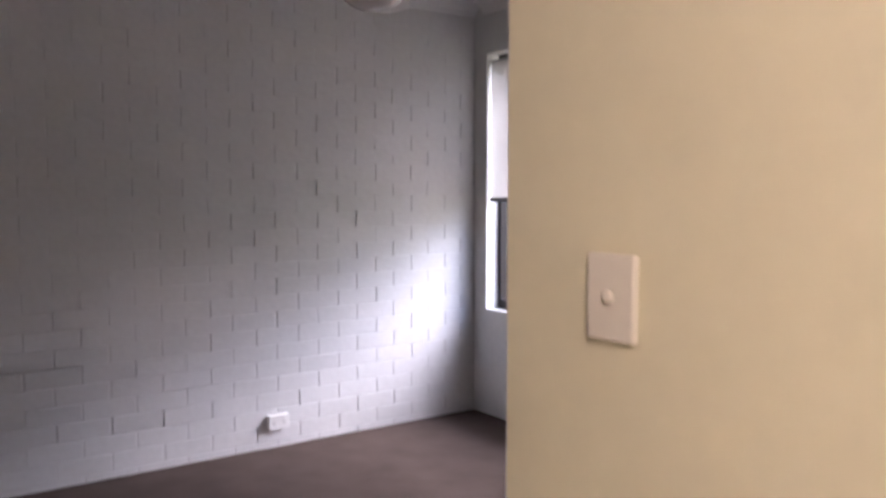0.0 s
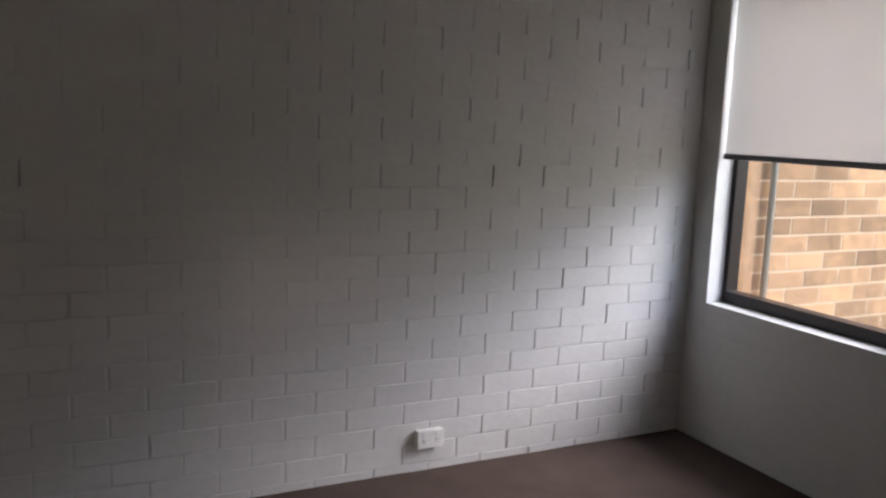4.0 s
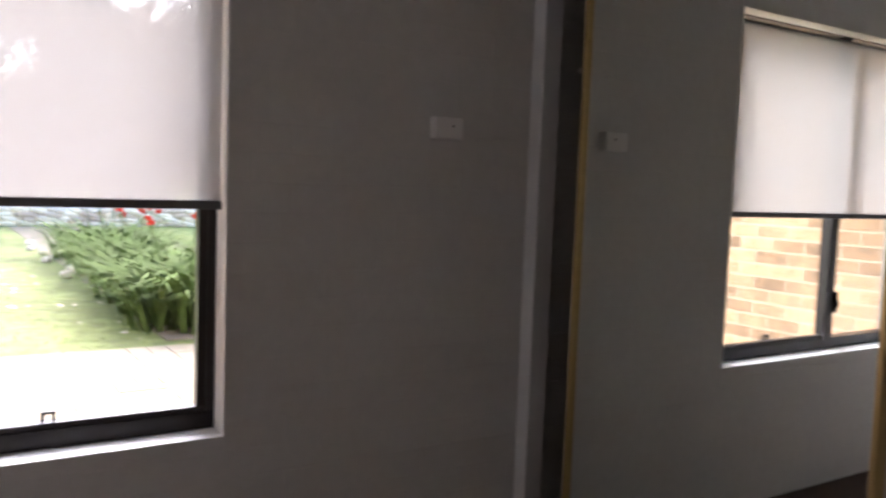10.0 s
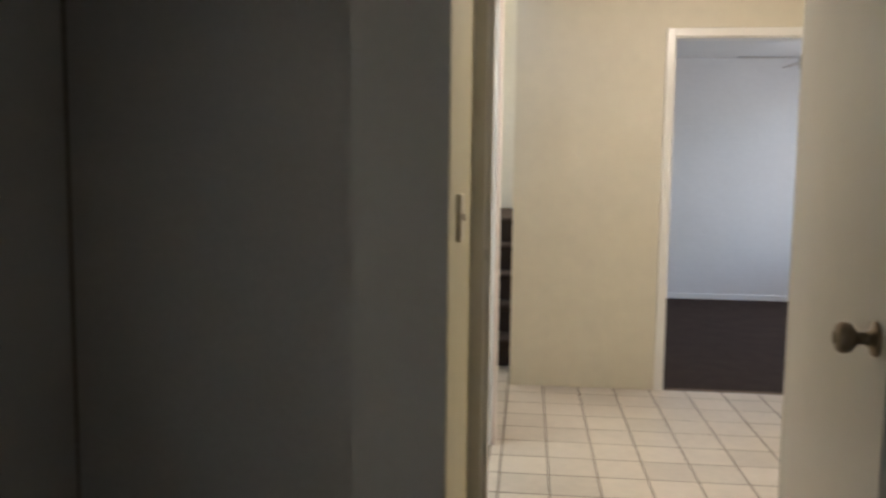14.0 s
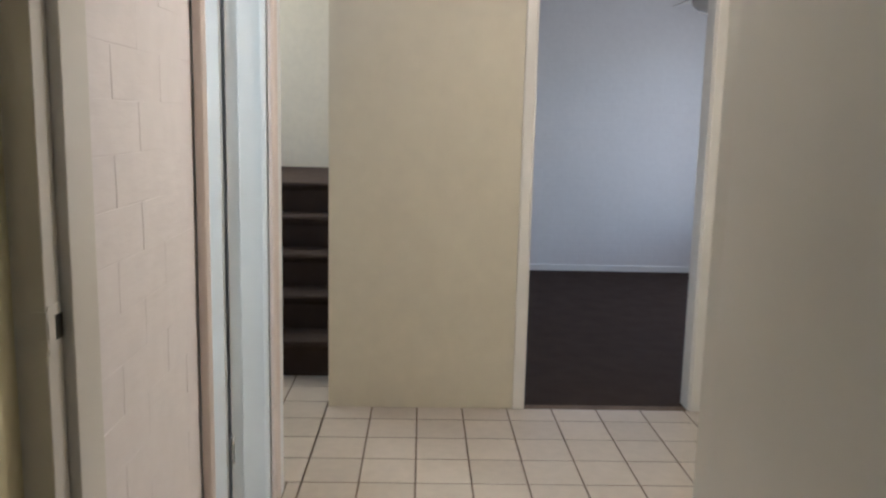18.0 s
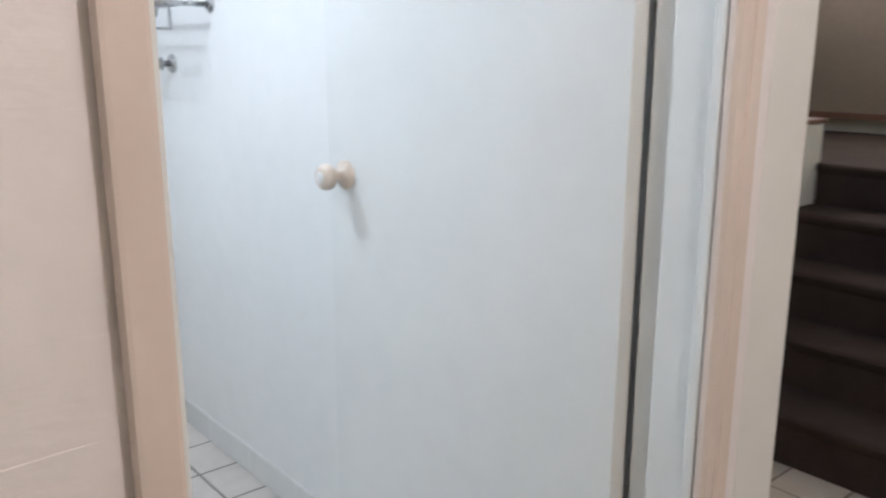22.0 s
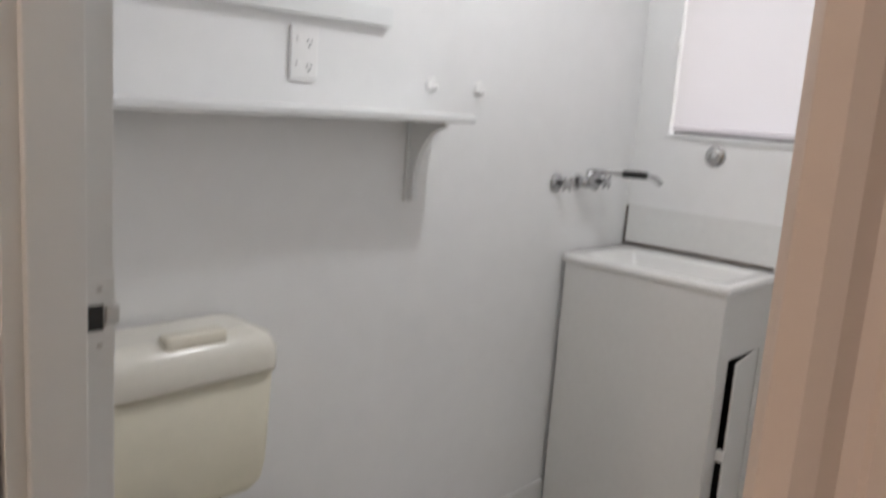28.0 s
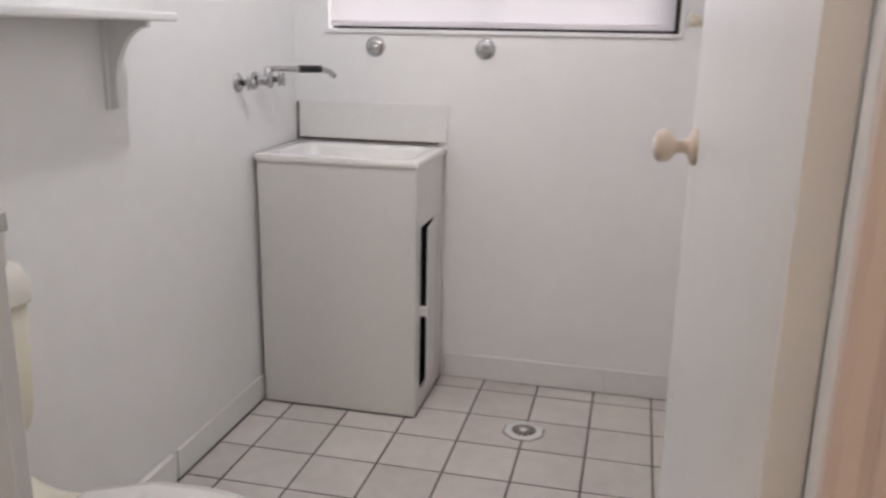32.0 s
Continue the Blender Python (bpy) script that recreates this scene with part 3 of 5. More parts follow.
# both uprights carry the hall's warm, dim light in their colour
part("architrave", architrave_side(BDOOR_Y0 - 0.034, BDOOR_Y0 + 0.027, True), M_TRIM_HALL_LIGHT, frame_b)
part("architrave", solid(HALL_E - 0.023, HALL_E - 0.004, BDOOR_Y1 + 0.007, BDOOR_Y1 + 0.045, 0, 2.10, bevel=0.005), M_TRIM_HALL_LIGHT, frame_b)
part("architrave", solid(HALL_E - 0.022, HALL_E - 0.004, BDOOR_Y0 + 0.026, BDOOR_Y1 + 0.004, 2.048, 2.10, bevel=0.004), M_TRIM, frame_b)
plate = part("strike_plate", boxes((SX0 - 0.003, -2.1225, BDOOR_Y1 - 0.002, BDOOR_Y1 + 0.001, SZ0 - 0.03, SZ1 + 0.03)), M_TRIM_COOL, frame_b, "painted-over strike plate")
part("lip", solid(-2.134, -2.118, BDOOR_Y1 - 0.005, BDOOR_Y1 + 0.009, SZ0 + 0.006, SZ1 - 0.003, bevel=0.0015), M_STEEL, plate, "bare steel lip")
part("latch_hole", solid(SX0, SX1, BDOOR_Y1 - 0.0032, BDOOR_Y1 - 0.0022, SZ0, SZ1), M_BLACK, plate)
for z in (SZ0 - 0.018, SZ1 + 0.018):
    part("screw", tube(bmesh.new(), [(-2.140, BDOOR_Y1 - 0.0026, z), (-2.140, BDOOR_Y1, z)], 0.0035, 8), M_STEEL, frame_b)

# ---- doors ----
KNOB_PROFILE = [(0.030, 0.0), (0.031, 0.004), (0.028, 0.008), (0.014, 0.012), (0.011, 0.020), (0.011, 0.030), (0.017, 0.035),
                (0.025, 0.041), (0.0275, 0.050), (0.027, 0.058), (0.022, 0.064), (0.014, 0.066)]


def door_leaf(name, label, pivot, swing, width, height, knob_z, knob_mat, knob_label, hand):
    """A flush leaf that lies along local x from the pivot; hand 1: the visible face is local -y."""
    d = thing(name, label, "door", at=(*pivot, 0))
    d.rotation_euler = (0, 0, radians(swing))
    t = 0.036
    y0, y1 = (0, t) if hand > 0 else (-t, 0)
    part("leaf", solid(0.012, width, y0, y1, 0.008, height, bevel=0.0015), M_TRIM_COOL if hand > 0 else M_DOOR, d)
    for side in (-1, 1):
        face = y0 if side < 0 else y1
        m = Matrix.Translation((width - 0.062, face, knob_z)) @ Matrix.Rotation(radians(90 * -side), 4, "X")
        knob = part("knob", lathe(bmesh.new(), KNOB_PROFILE, m), knob_mat, d, knob_label)
        part("snib", lathe(bmesh.new(), [(0.0125, 0.0655), (0.0125, 0.0675), (0.0105, 0.0690), (0.004, 0.0692)], m, 18), M_WHITE_PLASTIC if hand > 0 else knob_mat, knob)
    latch = part("latch_plate", solid(width - 0.001, width + 0.0015, (y0 + y1) / 2 - 0.012, (y0 + y1) / 2 + 0.012, knob_z - 0.028, knob_z + 0.028, bevel=0.0005), M_STEEL, d)
    part("bolt", tube(bmesh.new(), [(width, (y0 + y1) / 2, knob_z), (width + 0.011, (y0 + y1) / 2, knob_z)], 0.009, 10), M_BLACK, latch)
    for z in (0.24, 1.80):
        part("hinge", tube(bmesh.new(), [(-0.002, y1 if hand < 0 else y0, z - 0.045), (-0.002, y1 if hand < 0 else y0, z + 0.045)], 0.006, 10), M_STEEL, d)
    return d


door_leaf("bedroom_door", "open cream flush door with a bronze round knob", (-3.108, -3.617), 83.0, 0.815, 2.035, 1.012, M_BRONZE, "aged bronze knob", -1)
door_leaf("bathroom_door", "open white flush door with a cream painted knob", (-2.112, -5.198), 2.8, 0.775, 2.03, 1.125, M_KNOB_CREAM, "cream painted knob", 1)

# ---- light switch on the partition ----
sw = thing("light_switch", "cream single rocker light switch plate", "light switch")
part("plate", solid(HALL_E - 0.011, HALL_E, -3.236, -3.163, 1.134, 1.236, bevel=0.004), M_CREAM_PLASTIC, sw)
part("button", lathe(bmesh.new(), [(0.008, 0.0), (0.008, 0.004), (0.006, 0.006), (0.003, 0.0065)],
                     Matrix.Translation((HALL_E - 0.011, -3.199, 1.186)) @ Matrix.Rotation(radians(-90), 4, "Y"), 16), M_CREAM_PLASTIC, sw)

# ---- bedroom window ----


def window_frame(name, label, x0, x1, y0, y1, z0, z1, bars, mat, w=0.028, bottom=0.05):
    f = tagged(new(name), label, "window", kind="structure")
    part("window_frame", boxes((x0, x1, y0, y0 + w, z0 + bottom, z1 - w), (x0, x1, y1 - w, y1, z0 + bottom, z1 - w), (x0, x1, y0, y1, z0, z0 + bottom), (x0, x1, y0, y1, z1 - w, z1), bevel=0.002), mat, f)
    for a, b in bars:
        part("mullion", solid(x0 - 0.006, x1 - 0.02, a, b, z0 + bottom - 0.01, z1 - w, bevel=0.002), mat, f)
    return f


window_1 = window_frame("window_1", "dark bronze aluminium sliding window in a white reveal", 0.085, 0.15, WIN_Y0, WIN_Y1, WIN_Z0 + 0.004, WIN_Z1 + 0.022, [(-1.045, -0.985)], M_FRAME_AL)
part("sash_rail", solid(0.090, 0.125, -1.86, -1.04, 0.672, 0.690, bevel=0.002), M_FRAME_AL, window_1)
part("sash_rail", solid(0.090, 0.125, -1.858, -1.833, 0.69, 2.07, bevel=0.002), M_FRAME_AL, window_1)
part("lock", boxes((0.066, 0.082, -0.99, -0.972, 0.80, 0.90), (0.058, 0.070, -0.984, -0.974, 0.825, 0.86), bevel=0.003), M_BLACK, window_1, "black sash lock")
part("finger_pull", boxes((0.10, 0.112, -1.47, -1.462, 0.692, 0.715), (0.10, 0.112, -1.443, -1.435, 0.692, 0.715), (0.10, 0.112, -1.47, -1.435, 0.711, 0.717)), M_BLACK, window_1)
for a, b, x in ((-0.99, -0.14, 0.128), (-1.84, -1.04, 0.108)):
    pane = part("pane", solid(x, x + 0.004, a, b, 0.685, 2.097), M_GLASS, window_1)
    pane.visible_shadow = False
sill = structure("window_sill", boxes((-0.006, 0.083, WIN_Y0 + 0.002, WIN_Y1 - 0.002, WIN_Z0 - 0.0, WIN_Z0 + 0.004), bevel=0.0015), M_TRIM_COOL, "white painted window sill", "window sill")
structure("window_reveal", boxes((-0.004, 0.083, WIN_Y1 - 0.005, WIN_Y1 - 0.001, WIN_Z0 + 0.005, WIN_Z1 - 0.001), (-0.004, 0.083, WIN_Y0 + 0.001, WIN_Y0 + 0.005, WIN_Z0 + 0.005, WIN_Z1 - 0.001)),
          M_TRIM_COOL, "white painted sides of the window opening", "window reveal")
blind = thing("roller_blind", "pale grey sunscreen roller blind half lowered in the window", "blind")
part("cloth", solid(0.0200, 0.0212, WIN_Y0 + 0.014, WIN_Y1 - 0.016, 1.27, 2.05), M_BLIND, blind)
part("bottom_rail", solid(0.012, 0.030, WIN_Y0 + 0.012, WIN_Y1 - 0.014, 1.252, 1.276, bevel=0.004), M_RAIL_GREY, blind, "dark grey bottom rail")
part("roller", tube(bmesh.new(), [(0.034, WIN_Y0 + 0.012, 2.052), (0.034, WIN_Y1 - 0.014, 2.052)], 0.013, 16), M_RAIL_GREY, blind, "grey roller tube")

# ---- power outlet and wall box ----


def power_outlet(name, label, m, gangs_upright=False):
    """A double outlet; local x across, z up, y out of the wall (towards -y)."""
    o = thing(name, label, "power outlet")
    o.matrix_world = m
    w, h = (0.073, 0.115) if gangs_upright else (0.112, 0.072)
    part("plate", solid(-w / 2, w / 2, -0.010, 0, -h / 2, h / 2, bevel=0.003), M_WHITE_PLASTIC, o)
    for s in (-1, 1):
        cx, cz = (0, s * 0.027) if gangs_upright else (s * 0.028, 0)
        for dx, dz, tilt in ((-0.006, -0.006, 0.5), (0.006, -0.006, -0.5), (0, -0.016, 0.0)):
            slot = part("socket_slot", solid(-0.001, 0.001, -0.0108, -0.0095, -0.004, 0.004), M_BLACK, o)
            slot.matrix_local = Matrix.Translation((cx + dx + (0.012 if gangs_upright else 0), 0, cz + dz + 0.004)) @ Matrix.Rotation(tilt, 4, "Y")
        part("switch", solid(cx - 0.006 - (0.018 if gangs_upright else 0), cx + 0.006 - (0.018 if gangs_upright else 0), -0.014, -0.009,
                             cz + (0.016 if not gangs_upright else -0.004), cz + (0.028 if not gangs_upright else 0.008), bevel=0.002), M_WHITE_PLASTIC, o)
    return o


power_outlet("power_outlet", "white double power outlet low on the painted brick wall", pose(-1.272, -0.020, 0.138))
part("mounting_block", solid(-0.0545, 0.0545, 0.0, 0.022, -0.0345, 0.0345), M_WHITE_PLASTIC, bpy.data.objects["power_outlet"])
sensor = thing("wall_plate", "white wall box with a small dark socket beside the window", "wall plate")
part("box", solid(-0.032, 0, -2.622, -2.518, 1.484, 1.552, bevel=0.003), M_WHITE_PLASTIC, sensor)
part("cover", solid(-0.036, -0.032, -2.620, -2.520, 1.486, 1.550, bevel=0.0015), M_WHITE_PLASTIC, sensor)
part("hole", lathe(bmesh.new(), [(0.004, 0), (0.004, 0.001)], Matrix.Translation((-0.0362, -2.583, 1.525)) @ Matrix.Rotation(radians(-90), 4, "Y"), 12), M_BLACK, sensor)

# ---- wardrobe ----
structure("wardrobe_jamb", boxes((-0.064, -0.001, -2.985, WARD_Y + 0.01, 0.0, 2.10), bevel=0.003), M_TRIM_COOL, "white wardrobe side jamb", "trim")
mirror_door = thing("mirror_door", "sliding wardrobe mirror door with thin gold stiles", "wardrobe door")
MX0, MX1 = -1.252, -0.245
part("mirror", solid(MX0 + 0.012, MX1 - 0.012, -2.934, -2.928, 0.05, 2.07), M_MIRROR, mirror_door, "large clear mirror pane")
part("backing", solid(MX0 + 0.012, MX1 - 0.012, -2.950, -2.936, 0.05, 2.07), M_WARDROBE_DARK, mirror_door)
for a, b in ((MX0, MX0 + 0.018), (MX1 - 0.018, MX1)):
    part("stile", prism(bmesh.new(), [(a, -2.955), (b, -2.955), (b, -2.918), ((a + b) / 2 + 0.004, -2.912), ((a + b) / 2 - 0.004, -2.912), (a, -2.918)], "z", 0.02, 2.09, bevel=0.0015), M_GOLD, mirror_door, "gold anodised stile")
for a, b in ((0.02, 0.052), (2.062, 2.09)):
    part("rail", solid(MX0 + 0.021, MX1 - 0.021, -2.955, -2.920, a, b, bevel=0.0015), M_GOLD, mirror_door)
second_door = thing("mirror_door", "second wardrobe sliding door stacked behind the mirror", "wardrobe door")
part("mirror", solid(MX0 + 0.05, MX1 - 0.06, -2.984, -2.979, 0.05, 2.07), M_MIRROR, second_door)
part("backing", solid(MX0 + 0.05, MX1 - 0.06, -2.996, -2.985, 0.05, 2.07), M_WARDROBE_DARK, second_door)
for a in (MX0 + 0.03, MX1 - 0.06):
    part("stile", solid(a, a + 0.02, -3.0, -2.966, 0.02, 2.09, bevel=0.003), M_GOLD, second_door)
track = thing("wardrobe_track", "gold floor and head track of the wardrobe doors", "door track")
part("floor_track", boxes((-2.050, -0.066, -3.005, -2.912, 0.0, 0.004), (-2.050, -0.066, -2.963, -2.960, 0.004, 0.016)), M_GOLD, track)
part("head_track", boxes((-2.050, -0.066, -3.005, -2.912, 2.092, 2.099)), M_GOLD, track)
fitout = thing("wardrobe_fitout", "white board wardrobe divider with shelf", "wardrobe")
part("divider", solid(-1.122, -1.104, WARD_BACK, -3.03, 0.0, 2.09, bevel=0.001), M_WARDROBE, fitout)
part("shelf", solid(-2.051, -1.123, WARD_BACK + 0.001, -3.235, 1.798, 1.818, bevel=0.001), M_WARDROBE, fitout)
part("shelf", solid(-1.103, -0.002, WARD_BACK + 0.001, -3.235, 1.45, 1.468, bevel=0.001), M_WARDROBE, fitout)
part("cleat", solid(-1.103, -1.085, -3.56, -3.25, 1.40, 1.449), M_WARDROBE, fitout)
# corner shade between divider and back, drawn as a thin brown strip
part("cover_strip", solid(-1.1265, -1.1230, WARD_BACK + 0.0005, WARD_BACK + 0.012, 0.0, 1.797), M_BALUSTER, fitout)
railing = thing("hanging_rail", "white painted hanging rail under the wardrobe shelf", "clothes rail")
part("rail", tube(bmesh.new(), [(-1.124, -3.52, 1.757), (-2.052, -3.51, 1.757)], 0.0125, 14), M_TRIM_COOL, railing)
for x in (-1.57,):
    part("bracket", tube(bmesh.new(), [(x, -3.50, 1.772), (x, -3.50, 1.798)], 0.006, 8), M_TRIM_COOL, railing)
part("socket", tube(bmesh.new(), [(-1.123, -3.52, 1.757), (-1.131, -3.52, 1.757)], 0.022, 14), M_TRIM_COOL, railing)
hook = thing("coat_peg", "small white peg in the dark wardrobe gap", "hook")
part("peg", tube(bmesh.new(), [(-0.086, -3.05, 1.74), (-0.16, -3.05, 1.74), (-0.18, -3.05, 1.77)], 0.01, 10), M_WHITE_PLASTIC, hook)

# ---- ceiling fan ----


def ceiling_fan(name, x, y, hub_z, turn, label):
    f = thing(name, label, "ceiling fan", at=(x, y, hub_z))
    top = CEIL - hub_z
    part("canopy", lathe(bmesh.new(), [(0.014, 0.06), (0.02, 0.075), (0.045, top - 0.05), (0.065, top)]), M_FAN, f)
    part("motor", lathe(bmesh.new(), [(0.02, 0.085), (0.05, 0.072), (0.095, 0.042), (0.112, 0.02), (0.114, -0.004), (0.110, -0.006)]), M_FAN, f)
    part("ring", lathe(bmesh.new(), [(0.108, -0.006), (0.108, -0.012)]), M_BLACK, f)
    part("collar", lathe(bmesh.new(), [(0.113, -0.012), (0.114, -0.036), (0.112, -0.040)]), M_FAN, f)
    prof = [(0.112 * math.cos(a), -0.040 - 0.085 * math.sin(a)) for a in (math.pi / 2 * k / 8 for k in range(8))] + [(0.006, -0.125)]
    part("light_dome", lathe(bmesh.new(), prof), M_FAN_GLASS, f, "opal glass light dome")
    for k in range(4):
        bm = bmesh.new()
        prism(bm, [(0.10, -0.045), (0.20, -0.062), (0.56, -0.066), (0.585, -0.05), (0.59, 0.0), (0.585, 0.05), (0.56, 0.066), (0.20, 0.062), (0.10, 0.045)], "z", 0.0, 0.007, bevel=0.002)
        blade = part("blade", bm, M_FAN, f)
        blade.matrix_local = pose(0, 0, 0.004, 0, 0, turn + 90 * k) @ pose(0, 0, 0, -11, 0, 0)
    return f


ceiling_fan("ceiling_fan", -1.57, -1.50, 2.02, 50, "white four-blade ceiling fan with opal light dome")

# ---- stairs ----
stairs = tagged(new("stairs"), "dark brown carpeted stairs climbing from the hall", "stairs", kind="structure")
RISE, GOING = 0.183, 0.255
for k in range(5):
    y = STAIR_Y - k * GOING
    back = y - GOING - 0.02 if k < 4 else -9.35
    z = (k + 1) * RISE
    prof = [(y, 0.0), (y, z - 0.05), (y + 0.012, z - 0.030), (y + 0.016, z - 0.014), (y + 0.008, z - 0.003), (y - 0.010, z), (back, z), (back, 0.0)]
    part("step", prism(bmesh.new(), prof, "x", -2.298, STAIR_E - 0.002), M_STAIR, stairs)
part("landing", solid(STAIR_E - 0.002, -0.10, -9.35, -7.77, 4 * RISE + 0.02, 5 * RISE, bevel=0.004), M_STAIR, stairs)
structure("stair_cap", boxes((STAIR_E - 0.012, STAIR_E + 0.092, -7.782, -6.2, 1.086, 1.105), bevel=0.004), M_RAIL_WOOD, "dark stained cap on the low stair wall", "trim")
panel = thing("balustrade_panel", "brown infill panel in a dark stained frame at the landing", "balustrade")
part("infill", solid(-0.93, -0.16, -9.25, -9.24, 1.04, 1.78), M_BALUSTER, panel)
for a, b, c, d in ((-0.96, -0.13, 1.0, 1.04), (-0.96, -0.13, 1.78, 1.83)):
    part("rail", solid(a, b, -9.265, -9.225, c, d, bevel=0.003), M_RAIL_WOOD, panel)
for a in (-0.96, -0.16):
    part("post", solid(a, a + 0.03, -9.265, -9.225, 5 * RISE, 1.78 if a > -0.5 else 1.78, bevel=0.003), M_RAIL_WOOD, panel)

# ---- second bedroom ----
structure("baseboard", boxes((-6.19, -2.53, BED2_S + 0.001, BED2_S + 0.016, 0.0, 0.055), bevel=0.003), M_TRIM_COOL, "white low skirting board", "skirting")
fan_two = ceiling_fan("ceiling_fan", -4.62, -8.3, 2.19, 2, "white ceiling fan in the second bedroom")

# ---- lamps on the ceilings ----
for (x, y, z), room in ((BATH_LAMP, "bathroom"), (HALL_LAMP, "hall")):
    lamp = thing("ceiling_lamp", "round opal ceiling lamp in the " + room, "ceiling lamp")
    part("base", lathe(bmesh.new(), [(0.15, CEIL - 0.002), (0.15, CEIL - 0.025), (0.12, CEIL - 0.032)], Matrix.Translation((x, y, 0))), M_WHITE_PLASTIC, lamp)
    part("shade", lathe(bmesh.new(), [(0.118, CEIL - 0.033), (0.115, CEIL - 0.050), (0.085, z + 0.008), (0.06, z + 0.004)], Matrix.Translation((x, y, 0))), M_LAMP, lamp, "glowing opal glass")

# ---- bathroom ----
window_2 = window_frame("window_2", "white framed high bathroom window with a dark edge", BATH_E + 0.10, BATH_E + 0.15, BWIN_Y0, BWIN_Y1, BWIN_Z0, BWIN_Z1, [(-4.54, -4.52)], M_FRAME_AL, bottom=0.03)
for a, b in ((BWIN_Y0 + 0.03, -4.55), (-4.51, BWIN_Y1 - 0.03)):
    pane = part("pane", solid(BATH_E + 0.13, BATH_E + 0.134, a, b, BWIN_Z0 + 0.03, BWIN_Z1 - 0.03), M_GLASS, window_2)
    pane.visible_shadow = False
structure("bath_window_trim", boxes((BATH_E - 0.010, BATH_E - 0.001, BWIN_Y0 - 0.012, BWIN_Y1 + 0.012, BWIN_Z0 - 0.014, BWIN_Z0 - 0.001), (BATH_E - 0.010, BATH_E - 0.001, BWIN_Y0 - 0.012, BWIN_Y0 - 0.001, BWIN_Z0, BWIN_Z1), bevel=0.002),
          M_TRIM_COOL, "thin white bead round the bathroom window", "window trim")
structure("bath_window_edge", boxes((BATH_E + 0.001, BATH_E + 0.012, BWIN_Y0 + 0.001, BWIN_Y0 + 0.011, BWIN_Z0 + 0.001, BWIN_Z1), (BATH_E + 0.001, BATH_E + 0.012, BWIN_Y0 + 0.011, BWIN_Y1 - 0.02, BWIN_Z0 + 0.001, BWIN_Z0 + 0.007)),
          M_FRAME_AL, "dark bronze edge of the bathroom window", "window trim")
bblind = thing("roller_blind", "white roller blind drawn fully over the bathroom window", "blind")
part("cloth", solid(BATH_E + 0.0140, BATH_E + 0.0152, BWIN_Y0 + 0.016, BWIN_Y1 - 0.006, BWIN_Z0 + 0.012, BWIN_Z1), M_BLIND_BATH, bblind)
part("bottom_rail", solid(BATH_E + 0.006, BATH_E + 0.022, BWIN_Y0 + 0.016, BWIN_Y1 - 0.006, BWIN_Z0 + 0.009, BWIN_Z0 + 0.028, bevel=0.004), M_BLIND_BATH, bblind)
chain = part("chain_tensioner", solid(BATH_E - 0.012, BATH_E + 0.002, BWIN_Y1 + 0.002, BWIN_Y1 + 0.016, 1.60, 1.635, bevel=0.002), M_WHITE_PLASTIC, bblind)


def cross_tap(parent, origin, way, label=""):
    """A wall tap: escutcheon, spindle and cross handle, pointing along way from origin."""
    m = Matrix.Translation(origin) @ Vector(way).to_track_quat("Z", "Y").to_matrix().to_4x4()
    tap = part("escutcheon", lathe(bmesh.new(), [(0.031, 0.0), (0.031, 0.004), (0.024, 0.010), (0.013, 0.014)], m, 24), M_CHROME, parent, label)
    part("spindle", lathe(bmesh.new(), [(0.011, 0.012), (0.010, 0.03), (0.014, 0.034), (0.014, 0.052), (0.009, 0.056)], m, 16), M_CHROME, tap)
    bm = bmesh.new()
    for k in range(2):
        r = Matrix.Rotation(radians(45 + 90 * k), 4, "Z")
        tube(bm, [m @ r @ Vector((-0.026, 0, 0.044)), m @ r @ Vector((0.026, 0, 0.044))], 0.005, 10)
    part("cross_handle", bm, M_CHROME, tap)
    return tap


for y in (-4.090, -4.496):
    t = thing("machine_tap", "chrome wall tap for the washing machine under the window", "tap", "washing machine taps")
    m = Matrix.Translation((BATH_E, y, 1.247)) @ Matrix.Rotation(radians(-90), 4, "Y")
    plate_ = part("escutcheon", lathe(bmesh.new(), [(0.036, 0.0), (0.036, 0.003), (0.030, 0.007), (0.014, 0.010)], m, 28), M_CHROME, t)
    part("recess", lathe(bmesh.new(), [(0.0225, 0.0095), (0.0215, 0.0125), (0.016, 0.0128)], m, 24), M_STEEL, plate_, "dull metal round the spindle")
    part("spindle", lathe(bmesh.new(), [(0.011, 0.010), (0.011, 0.016), (0.007, 0.019)], m, 16), M_CHROME, plate_)
    bm = bmesh.new()
    for k in range(2):
        r = Matrix.Rotation(radians(30 + 90 * k), 4, "Z")
        tube(bm, [m @ r @ Vector((-0.019, 0, 0.015)), m @ r @ Vector((0.019, 0, 0.015))], 0.0035, 8)
    part("cross_handle", bm, M_CHROME, plate_)

# laundry tub
TX0, TX1, TY0, TY1, TZ = -0.30, 0.092, -4.362, -3.792, 0.900
tub = thing("laundry_tub", "white enamelled laundry tub cabinet with a plastic trough", "laundry tub")
part("front_panel", solid(TX0 + 0.006, TX0 + 0.024, TY0 + 0.008, TY1 - 0.006, 0.004, TZ - 0.024, bevel=0.002), M_CABINET, tub)
